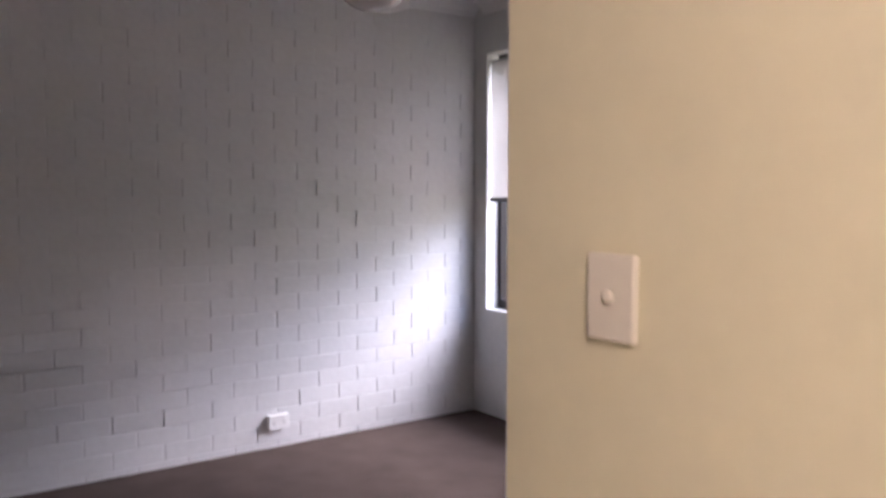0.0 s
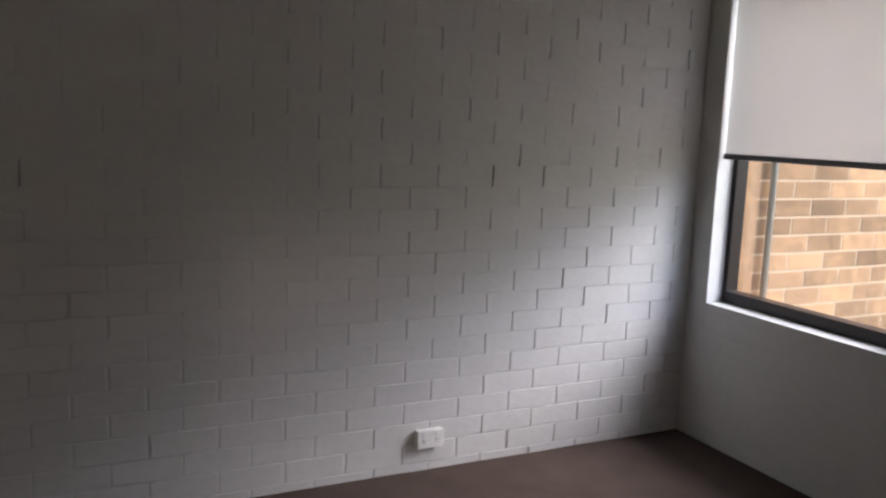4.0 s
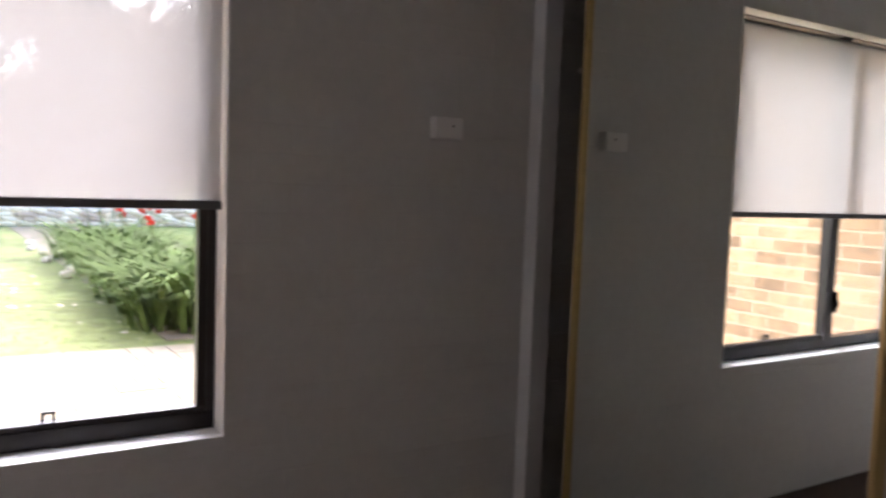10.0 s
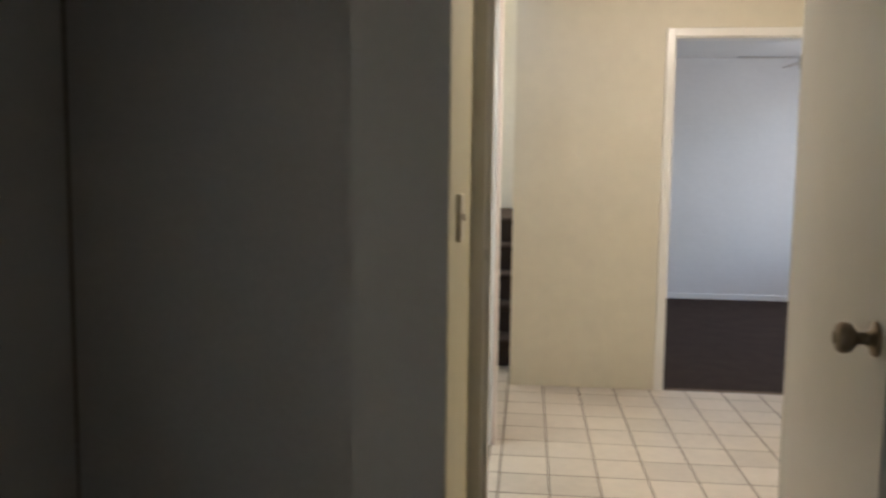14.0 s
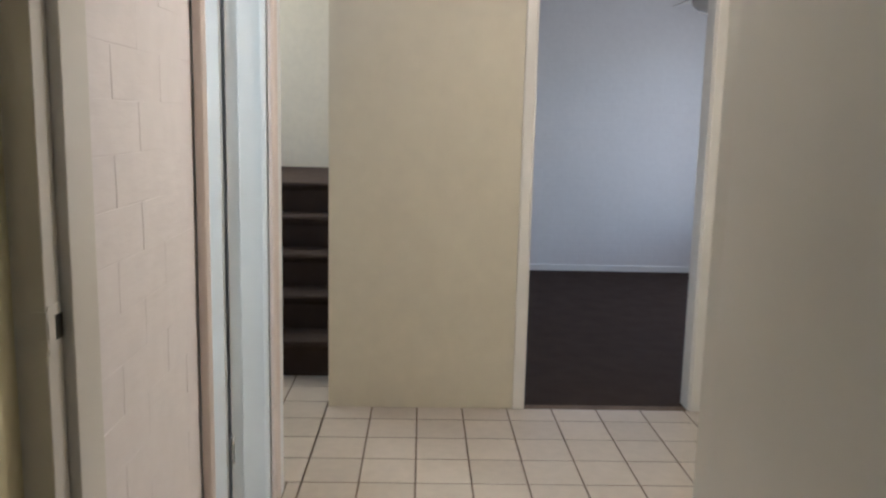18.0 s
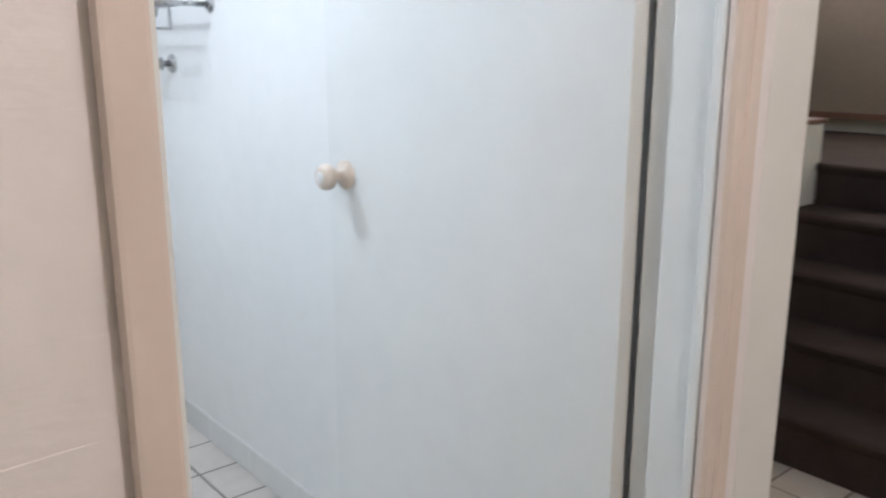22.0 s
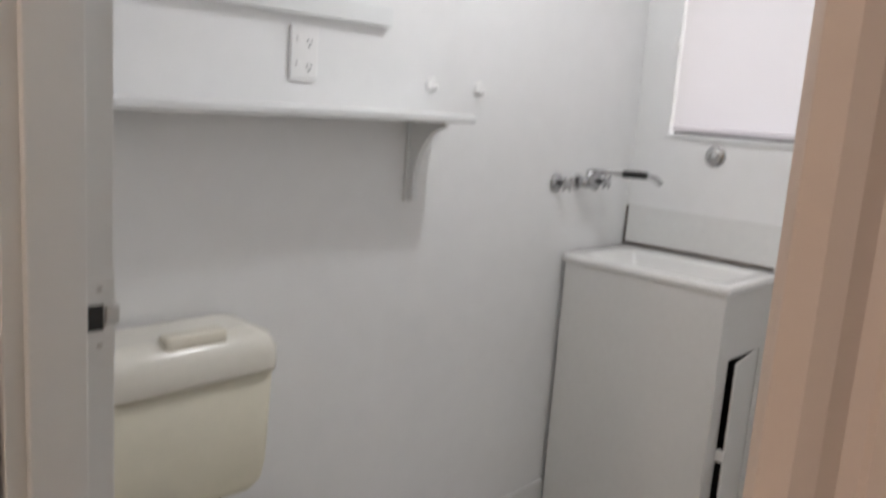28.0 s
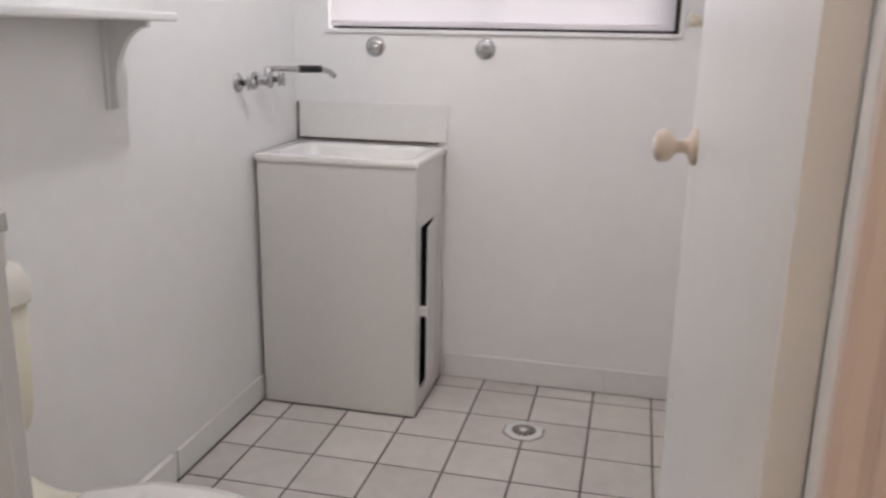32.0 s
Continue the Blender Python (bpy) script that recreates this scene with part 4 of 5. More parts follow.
for sizes in ((TX0 + 0.024, TX1 - 0.002, TY0 + 0.010, TY0 + 0.016, 0.004, 0.075), (TX0 + 0.024, TX1 - 0.002, TY0 + 0.010, TY0 + 0.016, 0.665, TZ - 0.024),
              (TX0 + 0.024, -0.215, TY0 + 0.010, TY0 + 0.016, 0.075, 0.665), (0.02, TX1 - 0.002, TY0 + 0.010, TY0 + 0.016, 0.075, 0.665)):
    part("side_rail", solid(*sizes), M_CABINET, tub)
part("side_panel", solid(TX0 + 0.024, TX1 - 0.002, TY1 - 0.012, TY1 - 0.006, 0.004, TZ - 0.024), M_CABINET, tub)
# back and floor coloured black to paint the shade within the cabinet
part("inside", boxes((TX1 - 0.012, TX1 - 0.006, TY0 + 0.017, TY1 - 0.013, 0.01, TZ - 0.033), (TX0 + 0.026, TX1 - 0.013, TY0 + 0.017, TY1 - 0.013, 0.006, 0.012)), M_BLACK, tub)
door_flap = part("door", solid(0, 0.232, -0.006, 0.0, 0.078, 0.662, bevel=0.0015), M_CABINET, tub, "white cabinet door hanging slightly ajar")
door_flap.matrix_local = pose(0.018, TY0 + 0.012, 0, 0, 0, 180 + 7)
part("latch_tab", solid(-0.222, -0.202, TY0 - 0.017, TY0 + 0.012, 0.350, 0.385, bevel=0.004), M_TUB, tub, "white moulded door catch")


def trough(bm):
    """A rimmed basin: outer slab, rounded well sunk into it."""
    def ring(x0, x1, y0, y1, z, r, n=6):
        out = []
        for cx, cy, a0 in ((x1 - r, y1 - r, 0), (x0 + r, y1 - r, 90), (x0 + r, y0 + r, 180), (x1 - r, y0 + r, 270)):
            out += [bm.verts.new((cx + r * math.cos(radians(a0 + 90 * k / n)), cy + r * math.sin(radians(a0 + 90 * k / n)), z)) for k in range(n + 1)]
        return out
    rings = [ring(TX0 + 0.002, TX1, TY0, TY1, TZ - 0.025, 0.006), ring(TX0, TX1, TY0 - 0.002, TY1, TZ - 0.021, 0.006), ring(TX0, TX1, TY0 - 0.002, TY1, TZ - 0.004, 0.006),
             ring(TX0 + 0.004, TX1, TY0 + 0.003, TY1, TZ, 0.006), ring(TX0 + 0.040, TX1 - 0.060, TY0 + 0.045, TY1 - 0.045, TZ - 0.002, 0.06),
             ring(TX0 + 0.052, TX1 - 0.072, TY0 + 0.058, TY1 - 0.058, TZ - 0.014, 0.055), ring(TX0 + 0.075, TX1 - 0.09, TY0 + 0.085, TY1 - 0.085, TZ - 0.20, 0.05)]
    for a, b in zip(rings, rings[1:]):
        for k in range(len(a)):
            bm.faces.new((a[k], a[(k + 1) % len(a)], b[(k + 1) % len(a)], b[k])).smooth = True
    bm.faces.new(rings[-1])
    return bm


part("trough", trough(bmesh.new()), M_TUB, tub, "white moulded plastic trough")
structure("splashback", boxes((BATH_E - 0.006, BATH_E - 0.001, TY0 - 0.004, BATH_N - 0.002, TZ + 0.012, 1.047), bevel=0.001), M_SKIRT_TILE, "low white splashback behind the laundry tub", "splashback")
structure("splashback_sealant", boxes((BATH_E - 0.010, BATH_E - 0.001, TY0 + 0.03, BATH_N - 0.004, TZ + 0.004, TZ + 0.011), (BATH_E - 0.010, BATH_E - 0.002, BATH_N - 0.010, BATH_N - 0.003, TZ + 0.011, 1.042)),
          M_GROUT_BATH, "thin dark lines behind the tub", "sealant")

# wall mixer over the tub
mixer = thing("wall_mixer", "chrome laundry wall mixer with cross taps and a swivel spout", "tap")
FX, FZ = -0.366, 1.134
for dx in (0.0, 0.235):
    cross_tap(mixer, (FX + dx, BATH_N, FZ), (0, -1, 0))
part("body", tube(bmesh.new(), [(FX + 0.118, BATH_N, FZ + 0.002), (FX + 0.118, BATH_N - 0.05, FZ + 0.002)], 0.016, 16), M_CHROME, mixer)
part("rose", lathe(bmesh.new(), [(0.028, 0), (0.028, 0.003), (0.02, 0.008)], Matrix.Translation((FX + 0.118, BATH_N, FZ + 0.002)) @ Matrix.Rotation(radians(90), 4, "X"), 20), M_CHROME, mixer)
part("riser", tube(bmesh.new(), [(FX + 0.118, BATH_N - 0.05, FZ - 0.012), (FX + 0.118, BATH_N - 0.05, FZ + 0.045)], 0.013, 14), M_CHROME, mixer)
spout = part("spout", tube(bmesh.new(), [(FX + 0.118, BATH_N - 0.05, FZ + 0.040), (FX + 0.155, BATH_N - 0.10, FZ + 0.040), (FX + 0.225, BATH_N - 0.19, FZ + 0.040), (FX + 0.245, BATH_N - 0.215, FZ + 0.032), (FX + 0.258, BATH_N - 0.232, FZ + 0.014)], 0.0095, 12), M_CHROME, mixer)
part("grip", tube(bmesh.new(), [(FX + 0.180, BATH_N - 0.132, FZ + 0.040), (FX + 0.228, BATH_N - 0.194, FZ + 0.0395)], 0.0125, 12), M_BLACK, spout, "black rubber sleeve")

# shelf, board, outlet, hooks and mirror on the north wall
shelf = thing("wall_shelf", "white painted wall shelf on curved brackets over the toilet", "shelf")
part("board", solid(-2.06, -0.955, BATH_N - 0.152, BATH_N, 1.314, 1.335, bevel=0.006), M_TRIM_COOL, shelf)
for x in (-1.035, -1.90):
    curve = [(BATH_N - 0.122 + 0.094 * math.sin(radians(a)), 1.300 - 0.150 * (1 - math.cos(radians(a)))) for a in range(0, 91, 10)]
    prof = [(BATH_N, 1.314), (BATH_N - 0.122, 1.314)] + curve + [(BATH_N - 0.030, 1.108), (BATH_N, 1.104)]
    part("bracket", prism(bmesh.new(), prof, "x", x - 0.009, x + 0.009, bevel=0.002), M_TRIM_COOL, shelf)
    part("back_plate", solid(x - 0.018, x + 0.018, BATH_N - 0.010, BATH_N, 1.104, 1.313, bevel=0.002), M_TRIM_COOL, shelf)
batten = thing("wall_batten", "white painted timber batten on the bathroom wall", "batten")
part("board", solid(-1.745, -1.138, BATH_N - 0.020, BATH_N, 1.530, 1.577, bevel=0.003), M_TRIM_COOL, batten)
part("packer", solid(-1.87, -1.7455, BATH_N - 0.011, BATH_N, 1.536, 1.572, bevel=0.002), M_TRIM_COOL, batten, "thinner white board beside the batten")
part("screw", tube(bmesh.new(), [(-1.70, BATH_N - 0.0215, 1.553), (-1.70, BATH_N - 0.019, 1.553)], 0.005, 10), M_STEEL, batten)
power_outlet("power_outlet", "white upright double power outlet over the shelf", pose(-1.392, BATH_N, 1.449), True)
for x in (-0.975, -0.785):
    h = thing("wall_hook", "small white wall hook", "hook", "wall hooks")
    part("base", lathe(bmesh.new(), [(0.019, 0), (0.019, 0.004), (0.013, 0.009)], Matrix.Translation((x, BATH_N, 1.405)) @ Matrix.Rotation(radians(90), 4, "X"), 18), M_WHITE_PLASTIC, h)
    part("arm", tube(bmesh.new(), [(x, BATH_N - 0.006, 1.400), (x, BATH_N - 0.014, 1.390), (x, BATH_N - 0.021, 1.391), (x, BATH_N - 0.024, 1.402)], 0.0055, 10), M_WHITE_PLASTIC, h)
cab = thing("mirror_cabinet", "white plastic framed wall mirror above the batten", "mirror")
prof = [(-1.740, 1.590), (-1.716, 1.615), (-1.708, 1.69), (-1.708, 2.02), (-1.73, 2.06), (-2.08, 2.06), (-2.08, 1.590)]
bm = bmesh.new()
prism(bm, prof, "y", BATH_N - 0.03, BATH_N, bevel=0.004)
part("frame", bm, M_WHITE_PLASTIC, cab)
# the dark reflection is put into the glass colour
part("mirror", solid(-2.06, -1.724, BATH_N - 0.034, BATH_N - 0.0305, 1.648, 2.03), material("mirror_painted_dark", (0.10, 0.11, 0.13), 0.03, metal=1.0), cab, "mirror glass coloured dark for the dark room it reflects")

# towel rack and valve on the south wall
rack = thing("towel_rack", "chrome towel rack of parallel bars on the bathroom wall", "towel rack")
RY, RZ = BATH_S, 1.522
for x in (-0.42, 0.02):
    post = part("post", tube(bmesh.new(), [(x, RY, RZ), (x, RY + 0.25, RZ)], 0.008, 12), M_CHROME, rack)
    part("flange", lathe(bmesh.new(), [(0.024, 0), (0.024, 0.004), (0.014, 0.012)], Matrix.Translation((x, RY, RZ)) @ Matrix.Rotation(radians(-90), 4, "X"), 20), M_CHROME, post)
for d in (0.07, 0.13, 0.19, 0.25):
    part("bar", tube(bmesh.new(), [(-0.445, RY + d, RZ + 0.002), (0.045, RY + d, RZ + 0.002)], 0.007, 10), M_CHROME, rack)
part("drop_bar", tube(bmesh.new(), [(-0.30, RY + 0.08, RZ), (-0.30, RY + 0.08, RZ - 0.07), (-0.30, RY + 0.15, RZ - 0.07), (-0.30, RY + 0.15, RZ)], 0.005, 10), M_CHROME, rack)
valve = thing("wall_valve", "chrome wall stop tap with a red mark and pale hose end", "tap")
VX, VZ = -0.10, 1.345
va = cross_tap(valve, (VX, RY, VZ), (0, 1, 0))
part("body", tube(bmesh.new(), [(VX, RY + 0.05, VZ), (VX, RY + 0.085, VZ)], 0.021, 14), M_STEEL, valve)
part("red_ring", tube(bmesh.new(), [(VX, RY + 0.070, VZ - 0.016), (VX, RY + 0.086, VZ - 0.016)], 0.013, 12), M_RED, valve)
part("hose_end", tube(bmesh.new(), [(VX, RY + 0.085, VZ), (VX, RY + 0.14, VZ + 0.008)], [0.014, 0.024], 14), M_IVORY, valve, "yellowed plastic hose end")

# toilet
toilet = thing("toilet", "ivory ceramic toilet with closed worn white seat and plastic cistern", "toilet")
CX0, CX1, CXM = -1.935, -1.545, -1.738
cis = bmesh.new()


def slab_rings(bm, rows, n=7):
    """Lofts rounded rectangles (x0, x1, y0, y1, z, r) into one skin."""
    rings = []
    for x0, x1, y0, y1, z, r in rows:
        out = []
        for cx, cy, a0 in ((x1 - r, y1 - r, 0), (x0 + r, y1 - r, 90), (x0 + r, y0 + r, 180), (x1 - r, y0 + r, 270)):
            out += [bm.verts.new((cx + r * math.cos(radians(a0 + 90 * k / n)), cy + r * math.sin(radians(a0 + 90 * k / n)), z)) for k in range(n + 1)]
        rings.append(out)
    for a, b in zip(rings, rings[1:]):
        for k in range(len(a)):
            bm.faces.new((a[k], a[(k + 1) % len(a)], b[(k + 1) % len(a)], b[k])).smooth = True
    bm.faces.new(rings[0][::-1])
    bm.faces.new(rings[-1])
    return bm


CY0, CY1 = BATH_N - 0.165, BATH_N - 0.012
slab_rings(cis, [(CX0 + 0.060, CX1 - 0.060, CY0 + 0.030, CY1, 0.530, 0.02), (CX0 + 0.036, CX1 - 0.036, CY0 + 0.014, CY1, 0.536, 0.03), (CX0 + 0.018, CX1 - 0.018, CY0 + 0.008, CY1, 0.554, 0.03), (CX0 + 0.010, CX1 - 0.010, CY0 + 0.006, CY1, 0.592, 0.03), (CX0 + 0.004, CX1 - 0.004, CY0 + 0.003, CY1, 0.795, 0.025)])
part("cistern", cis, M_IVORY, toilet, "yellowed ivory plastic cistern")
lid_bm = slab_rings(bmesh.new(), [(CX0, CX1, CY0 - 0.003, CY1, 0.796, 0.025), (CX0 - 0.002, CX1 + 0.002, CY0 - 0.006, CY1, 0.803, 0.03), (CX0 - 0.002, CX1 + 0.002, CY0 - 0.006, CY1, 0.845, 0.03),
                                  (CX0 + 0.008, CX1 - 0.008, CY0 + 0.008, CY1, 0.870, 0.03), (CX0 + 0.035, CX1 - 0.035, CY0 + 0.045, CY1, 0.884, 0.03)])
cis_lid = part("cistern_lid", lid_bm, M_LID, toilet, "pale rounded cistern lid")
part("flush_button", slab_rings(bmesh.new(), [(CXM - 0.055, CXM + 0.075, CY0 + 0.010, CY0 + 0.05, 0.860, 0.008), (CXM - 0.055, CXM + 0.075, CY0 + 0.010, CY0 + 0.05, 0.892, 0.008), (CXM - 0.05, CXM + 0.07, CY0 + 0.014, CY0 + 0.046, 0.897, 0.008)]), M_CERAMIC, cis_lid)
part("flush_pipe", tube(bmesh.new(), [(CXM, BATH_N - 0.09, 0.532), (CXM, BATH_N - 0.09, 0.478)], 0.032, 16), M_IVORY, toilet)


def egg(y_back, y_front, half, back_half, z, n=18):
    """An outline: straight back edge, widening to a rounded front; returned as points at height z."""
    pts = []
    mid = y_back + (y_front - y_back) * 0.45
    for k in range(n + 1):
        a = math.pi * k / n
        pts.append((CXM + half * math.cos(a), mid - (mid - y_front) * math.sin(a) ** 0.95, z))
    pts += [(CXM - half * 0.97, mid + (y_back - mid) * 0.45, z), (CXM - back_half, y_back, z), (CXM + back_half, y_back, z), (CXM + half * 0.97, mid + (y_back - mid) * 0.45, z)]
    return pts


def loft(bm, rows):
    rings = [[bm.verts.new(p) for p in row] for row in rows]
    for a, b in zip(rings, rings[1:]):
        for k in range(len(a)):
            bm.faces.new((a[k], a[(k + 1) % len(a)], b[(k + 1) % len(a)], b[k])).smooth = True
    bm.faces.new(rings[0][::-1])
    bm.faces.new(rings[-1])
    return bm


SB, SF = -4.065, -4.525
part("pan", loft(bmesh.new(), [egg(-3.86, -4.25, 0.115, 0.095, 0.0), egg(-3.86, -4.24, 0.105, 0.09, 0.06), egg(-3.84, -4.27, 0.105, 0.09, 0.16), egg(-3.82, -4.36, 0.125, 0.10, 0.25), egg(-3.81, -4.45, 0.160, 0.125, 0.34), egg(-3.80, -4.485, 0.177, 0.14, 0.385), egg(-3.80, -4.488, 0.178, 0.14, 0.402)]),
     M_CERAMIC, toilet, "ivory ceramic pan")
deck_line = [(-4.085, 0.403), (-4.085, 0.424), (-4.07, 0.431), (-4.035, 0.435), (-4.005, 0.441), (-3.980, 0.451), (-3.960, 0.463), (-3.942, 0.472), (-3.920, 0.478), (-3.890, 0.481), (-3.80, 0.482), (-3.80, 0.403)]
deck = bmesh.new()
prism(deck, deck_line, "x", CXM - 0.132, CXM + 0.132, bevel=0.008)
for v in deck.verts:
    v.co.x = CXM + (v.co.x - CXM) * (1.0 - 0.13 * min(1.0, max(0.0, (v.co.y + 4.06) / 0.14)))
part("deck", deck, M_CERAMIC, toilet, "glossy ivory deck rising to the cistern")
bracket = part("cistern_bracket", boxes((CXM - 0.118, CXM + 0.118, BATH_N - 0.132, BATH_N - 0.020, 0.4824, 0.4855), (CXM - 0.118, CXM + 0.118, BATH_N - 0.020, BATH_N - 0.014, 0.4824, 0.5320)), M_STEEL_DULL, toilet, "stained metal bracket under the cistern")
for dx in (-0.075, 0.075):
    part("wing_nut", tube(bmesh.new(), [(CXM + dx, BATH_N - 0.085, 0.4855), (CXM + dx, BATH_N - 0.085, 0.5315)], 0.013, 8), M_STEEL_DULL, bracket)
seat = part("seat", loft(bmesh.new(), [egg(SB, SF, 0.196, 0.132, 0.406), egg(SB, SF - 0.004, 0.200, 0.134, 0.412), egg(SB, SF, 0.197, 0.133, 0.424)]), M_SEAT, toilet)
part("seat_lid", loft(bmesh.new(), [egg(SB, SF - 0.002, 0.198, 0.133, 0.426), egg(SB, SF - 0.006, 0.203, 0.135, 0.434), egg(SB + 0.0, SF + 0.002, 0.196, 0.131, 0.446), egg(SB - 0.01, SF + 0.03, 0.168, 0.112, 0.4525), egg(SB - 0.05, SF + 0.13, 0.07, 0.05, 0.4555)]), M_SEAT, toilet, "worn white toilet lid, yellowed at the front")
for x in (CXM - 0.075, CXM + 0.075):
    part("hinge", tube(bmesh.new(), [(x - 0.02, SB + 0.008, 0.438), (x + 0.02, SB + 0.008, 0.438)], 0.009, 10), M_SEAT, toilet)
part("fixing_bolt", tube(bmesh.new(), [(CXM - 0.14, -3.90, 0.36), (CXM - 0.155, -3.90, 0.36)], 0.010, 8), M_BLACK, toilet)

# floor waste
waste = thing("floor_waste", "octagonal white floor waste with a round slotted grate", "floor waste")
WX, WY = -0.289, -4.738
part("surround", lathe(bmesh.new(), [(0.069, -0.002), (0.069, 0.004), (0.065, 0.006), (0.048, 0.005)], Matrix.Translation((WX, WY, 0)) @ Matrix.Rotation(radians(22.5), 4, "Z"), 8), M_SKIRT_TILE, waste)
part("joint", lathe(bmesh.new(), [(0.073, -0.001), (0.073, 0.0012)], Matrix.Translation((WX, WY, 0)) @ Matrix.Rotation(radians(22.5), 4, "Z"), 8), M_GROUT_BATH, waste, "dark joint round the surround")
part("sump", lathe(bmesh.new(), [(0.040, 0.0052), (0.040, 0.0062)], Matrix.Translation((WX, WY, 0)), 24), M_STEEL_DULL, waste)
for k in range(12):
    a = 2 * math.pi * k / 12
    bm = bmesh.new()
    box(bm, 0.014, 0.040, -0.0028, 0.0028, 0.0065, 0.0080)
    bar = part("grate_bar", bm, M_STEEL, waste)
    bar.matrix_local = Matrix.Translation((WX, WY, 0)) @ Matrix.Rotation(a, 4, "Z")
part("grate_ring", lathe(bmesh.new(), [(0.014, 0.0064), (0.014, 0.0085), (0.006, 0.0088)], Matrix.Translation((WX, WY, 0)), 16), M_SKIRT_TILE, waste)

# ---- outside ----
G = 0.29
lawn = structure("ground", boxes((0.24, 150, -150, 150, -0.4, G - 0.02), (-5.8, 0.24, 0.25, 150, -0.4, -0.12), (-5.8, 0.24, -150, -10.1, -0.4, -0.12)), M_GRASS, "green lawn running out to the trees", "lawn")
# Unseen ground, added in grey so that no green light bounces indoors
structure("pavement", boxes((-150, -5.8, -150, 150, -0.4, -0.12)), M_CONCRETE, "unseen grey ground on the far side, added to bounce neutral light", "pavement")
random.seed(4)
verts, faces = [], []
for k in range(30000):
    x = 2.75 + 9.0 * random.random() ** 1.6
    y = -4.6 + 6.6 * random.random() * (0.5 + x / 12)
    h, a = 0.004 + 0.007 * random.random(), random.random() * 6.28
    dx, dy = math.cos(a) * 0.004, math.sin(a) * 0.004
    lean = (random.random() - 0.5) * 0.04, (random.random() - 0.5) * 0.04
    i = len(verts)
    verts += [(x - dx, y - dy, G - 0.022), (x + dx, y + dy, G - 0.022), (x + lean[0], y + lean[1], G - 0.02 + h)]
    faces.append((i, i + 1, i + 2))
me = bpy.data.meshes.new("grass")
me.from_pydata(verts, [], faces)
me.materials.append(M_BLADE)
tagged(new("grass", me), "short green grass blades on the lawn", "grass", kind="stuff")
litter = bmesh.new()
for k in range(140):
    x, y = 3.0 + 6 * random.random(), -3.5 + 4.5 * random.random()
    s = 0.022 + 0.038 * random.random()
    v = [litter.verts.new((x + dx * s, y + dy * s * 0.5, G + 0.015 + 0.01 * random.random())) for dx, dy in ((-1, 0), (0, -1), (1, 0), (0, 1))]
    litter.faces.new(v)
tagged(part("fallen_leaves", litter, material("dry_leaf", (0.72, 0.60, 0.40), 0.8)), "scattered dry fallen leaves on the lawn", "fallen leaves", kind="stuff")

# neighbouring brick wing
wing = thing("brick_wing", "tan face-brick wing of the building outside the window", "building")
part("core", boxes((0.25, 2.6105, -0.1068, 3.0, 0.0, 4.6)), M_OUT_MORTAR, wing)
part("downpipe", tube(bmesh.new(), [(0.315, -0.135, G), (0.315, -0.135, 4.2)], 0.014, 12), M_POLE, wing, "grey painted downpipe")
structure("window_brick_reveal", boxes((0.152, 0.25, WIN_Y1 - 0.006, WIN_Y1 - 0.001, WIN_Z0 + 0.004, WIN_Z1 - 0.002), (0.152, 0.25, WIN_Y0 + 0.001, WIN_Y0 + 0.006, WIN_Z0 + 0.004, WIN_Z1 - 0.002), (0.152, 0.30, WIN_Y0 + 0.002, WIN_Y1 - 0.002, WIN_Z0 - 0.03, WIN_Z0 + 0.003)), M_OUT_BRICK, "tan brick outer edge of the window opening", "window reveal")

garden_tap = thing("garden_tap", "brass garden tap on a copper riser pipe", "tap")
part("riser", tube(bmesh.new(), [(1.99, -0.150, G), (1.99, -0.150, 0.66)], 0.011, 12), M_PIPE, garden_tap)
part("body", tube(bmesh.new(), [(1.99, -0.115, 0.665), (1.99, -0.19, 0.665), (2.02, -0.235, 0.66), (2.03, -0.25, 0.61)], [0.014, 0.016, 0.014, 0.012], 12), M_BRASS, garden_tap)
part("handle", boxes((1.945, 2.045, -0.20, -0.188, 0.722, 0.732), bevel=0.004), M_BRASS, garden_tap)
part("spindle", tube(bmesh.new(), [(1.995, -0.194, 0.67), (1.995, -0.194, 0.725)], 0.007, 10), M_BRASS, garden_tap)


def lump(name, label, x, y, z, sx, sy, sz, mat, seed, category):
    bm = bmesh.new()
    bmesh.ops.create_icosphere(bm, subdivisions=3, radius=1.0)
    for v in bm.verts:
        n = noise.noise(v.co * 1.7 + Vector((seed, 0, 0)))
        c = v.co * (1 + 0.28 * n)
        v.co = (x + c.x * sx, y + c.y * sy, z + max(-0.5, c.z) * sz)
    for f in bm.faces:
        f.smooth = True
    return tagged(part(name, bm, mat), label, category)


lump("concrete_lump", "rough grey concrete lump at the foot of the tap", 1.97, -0.21, G + 0.02, 0.085, 0.065, 0.05, M_CONCRETE, 1.3, "concrete lump")
lump("concrete_lump", "small grey concrete lump beside the drain", 2.50, -0.20, G + 0.01, 0.045, 0.04, 0.035, M_CONCRETE, 5.1, "concrete lump")
drain = thing("gully_grate", "grey cement gully beside the brick wing", "drain")
part("rim", boxes((2.12, 2.42, -0.36, -0.14, G + 0.002, G + 0.018), bevel=0.004), M_CONCRETE, drain)
part("pit", boxes((2.16, 2.38, -0.32, -0.18, G + 0.0185, G + 0.0195)), M_BLACK, drain)

pole = thing("clothes_pole", "grey steel clothes line pole standing in the lawn", "pole")
part("post", tube(bmesh.new(), [(6.83, 0.08, G - 0.03), (6.83, 0.08, 2.6)], 0.045, 16), M_POLE, pole)
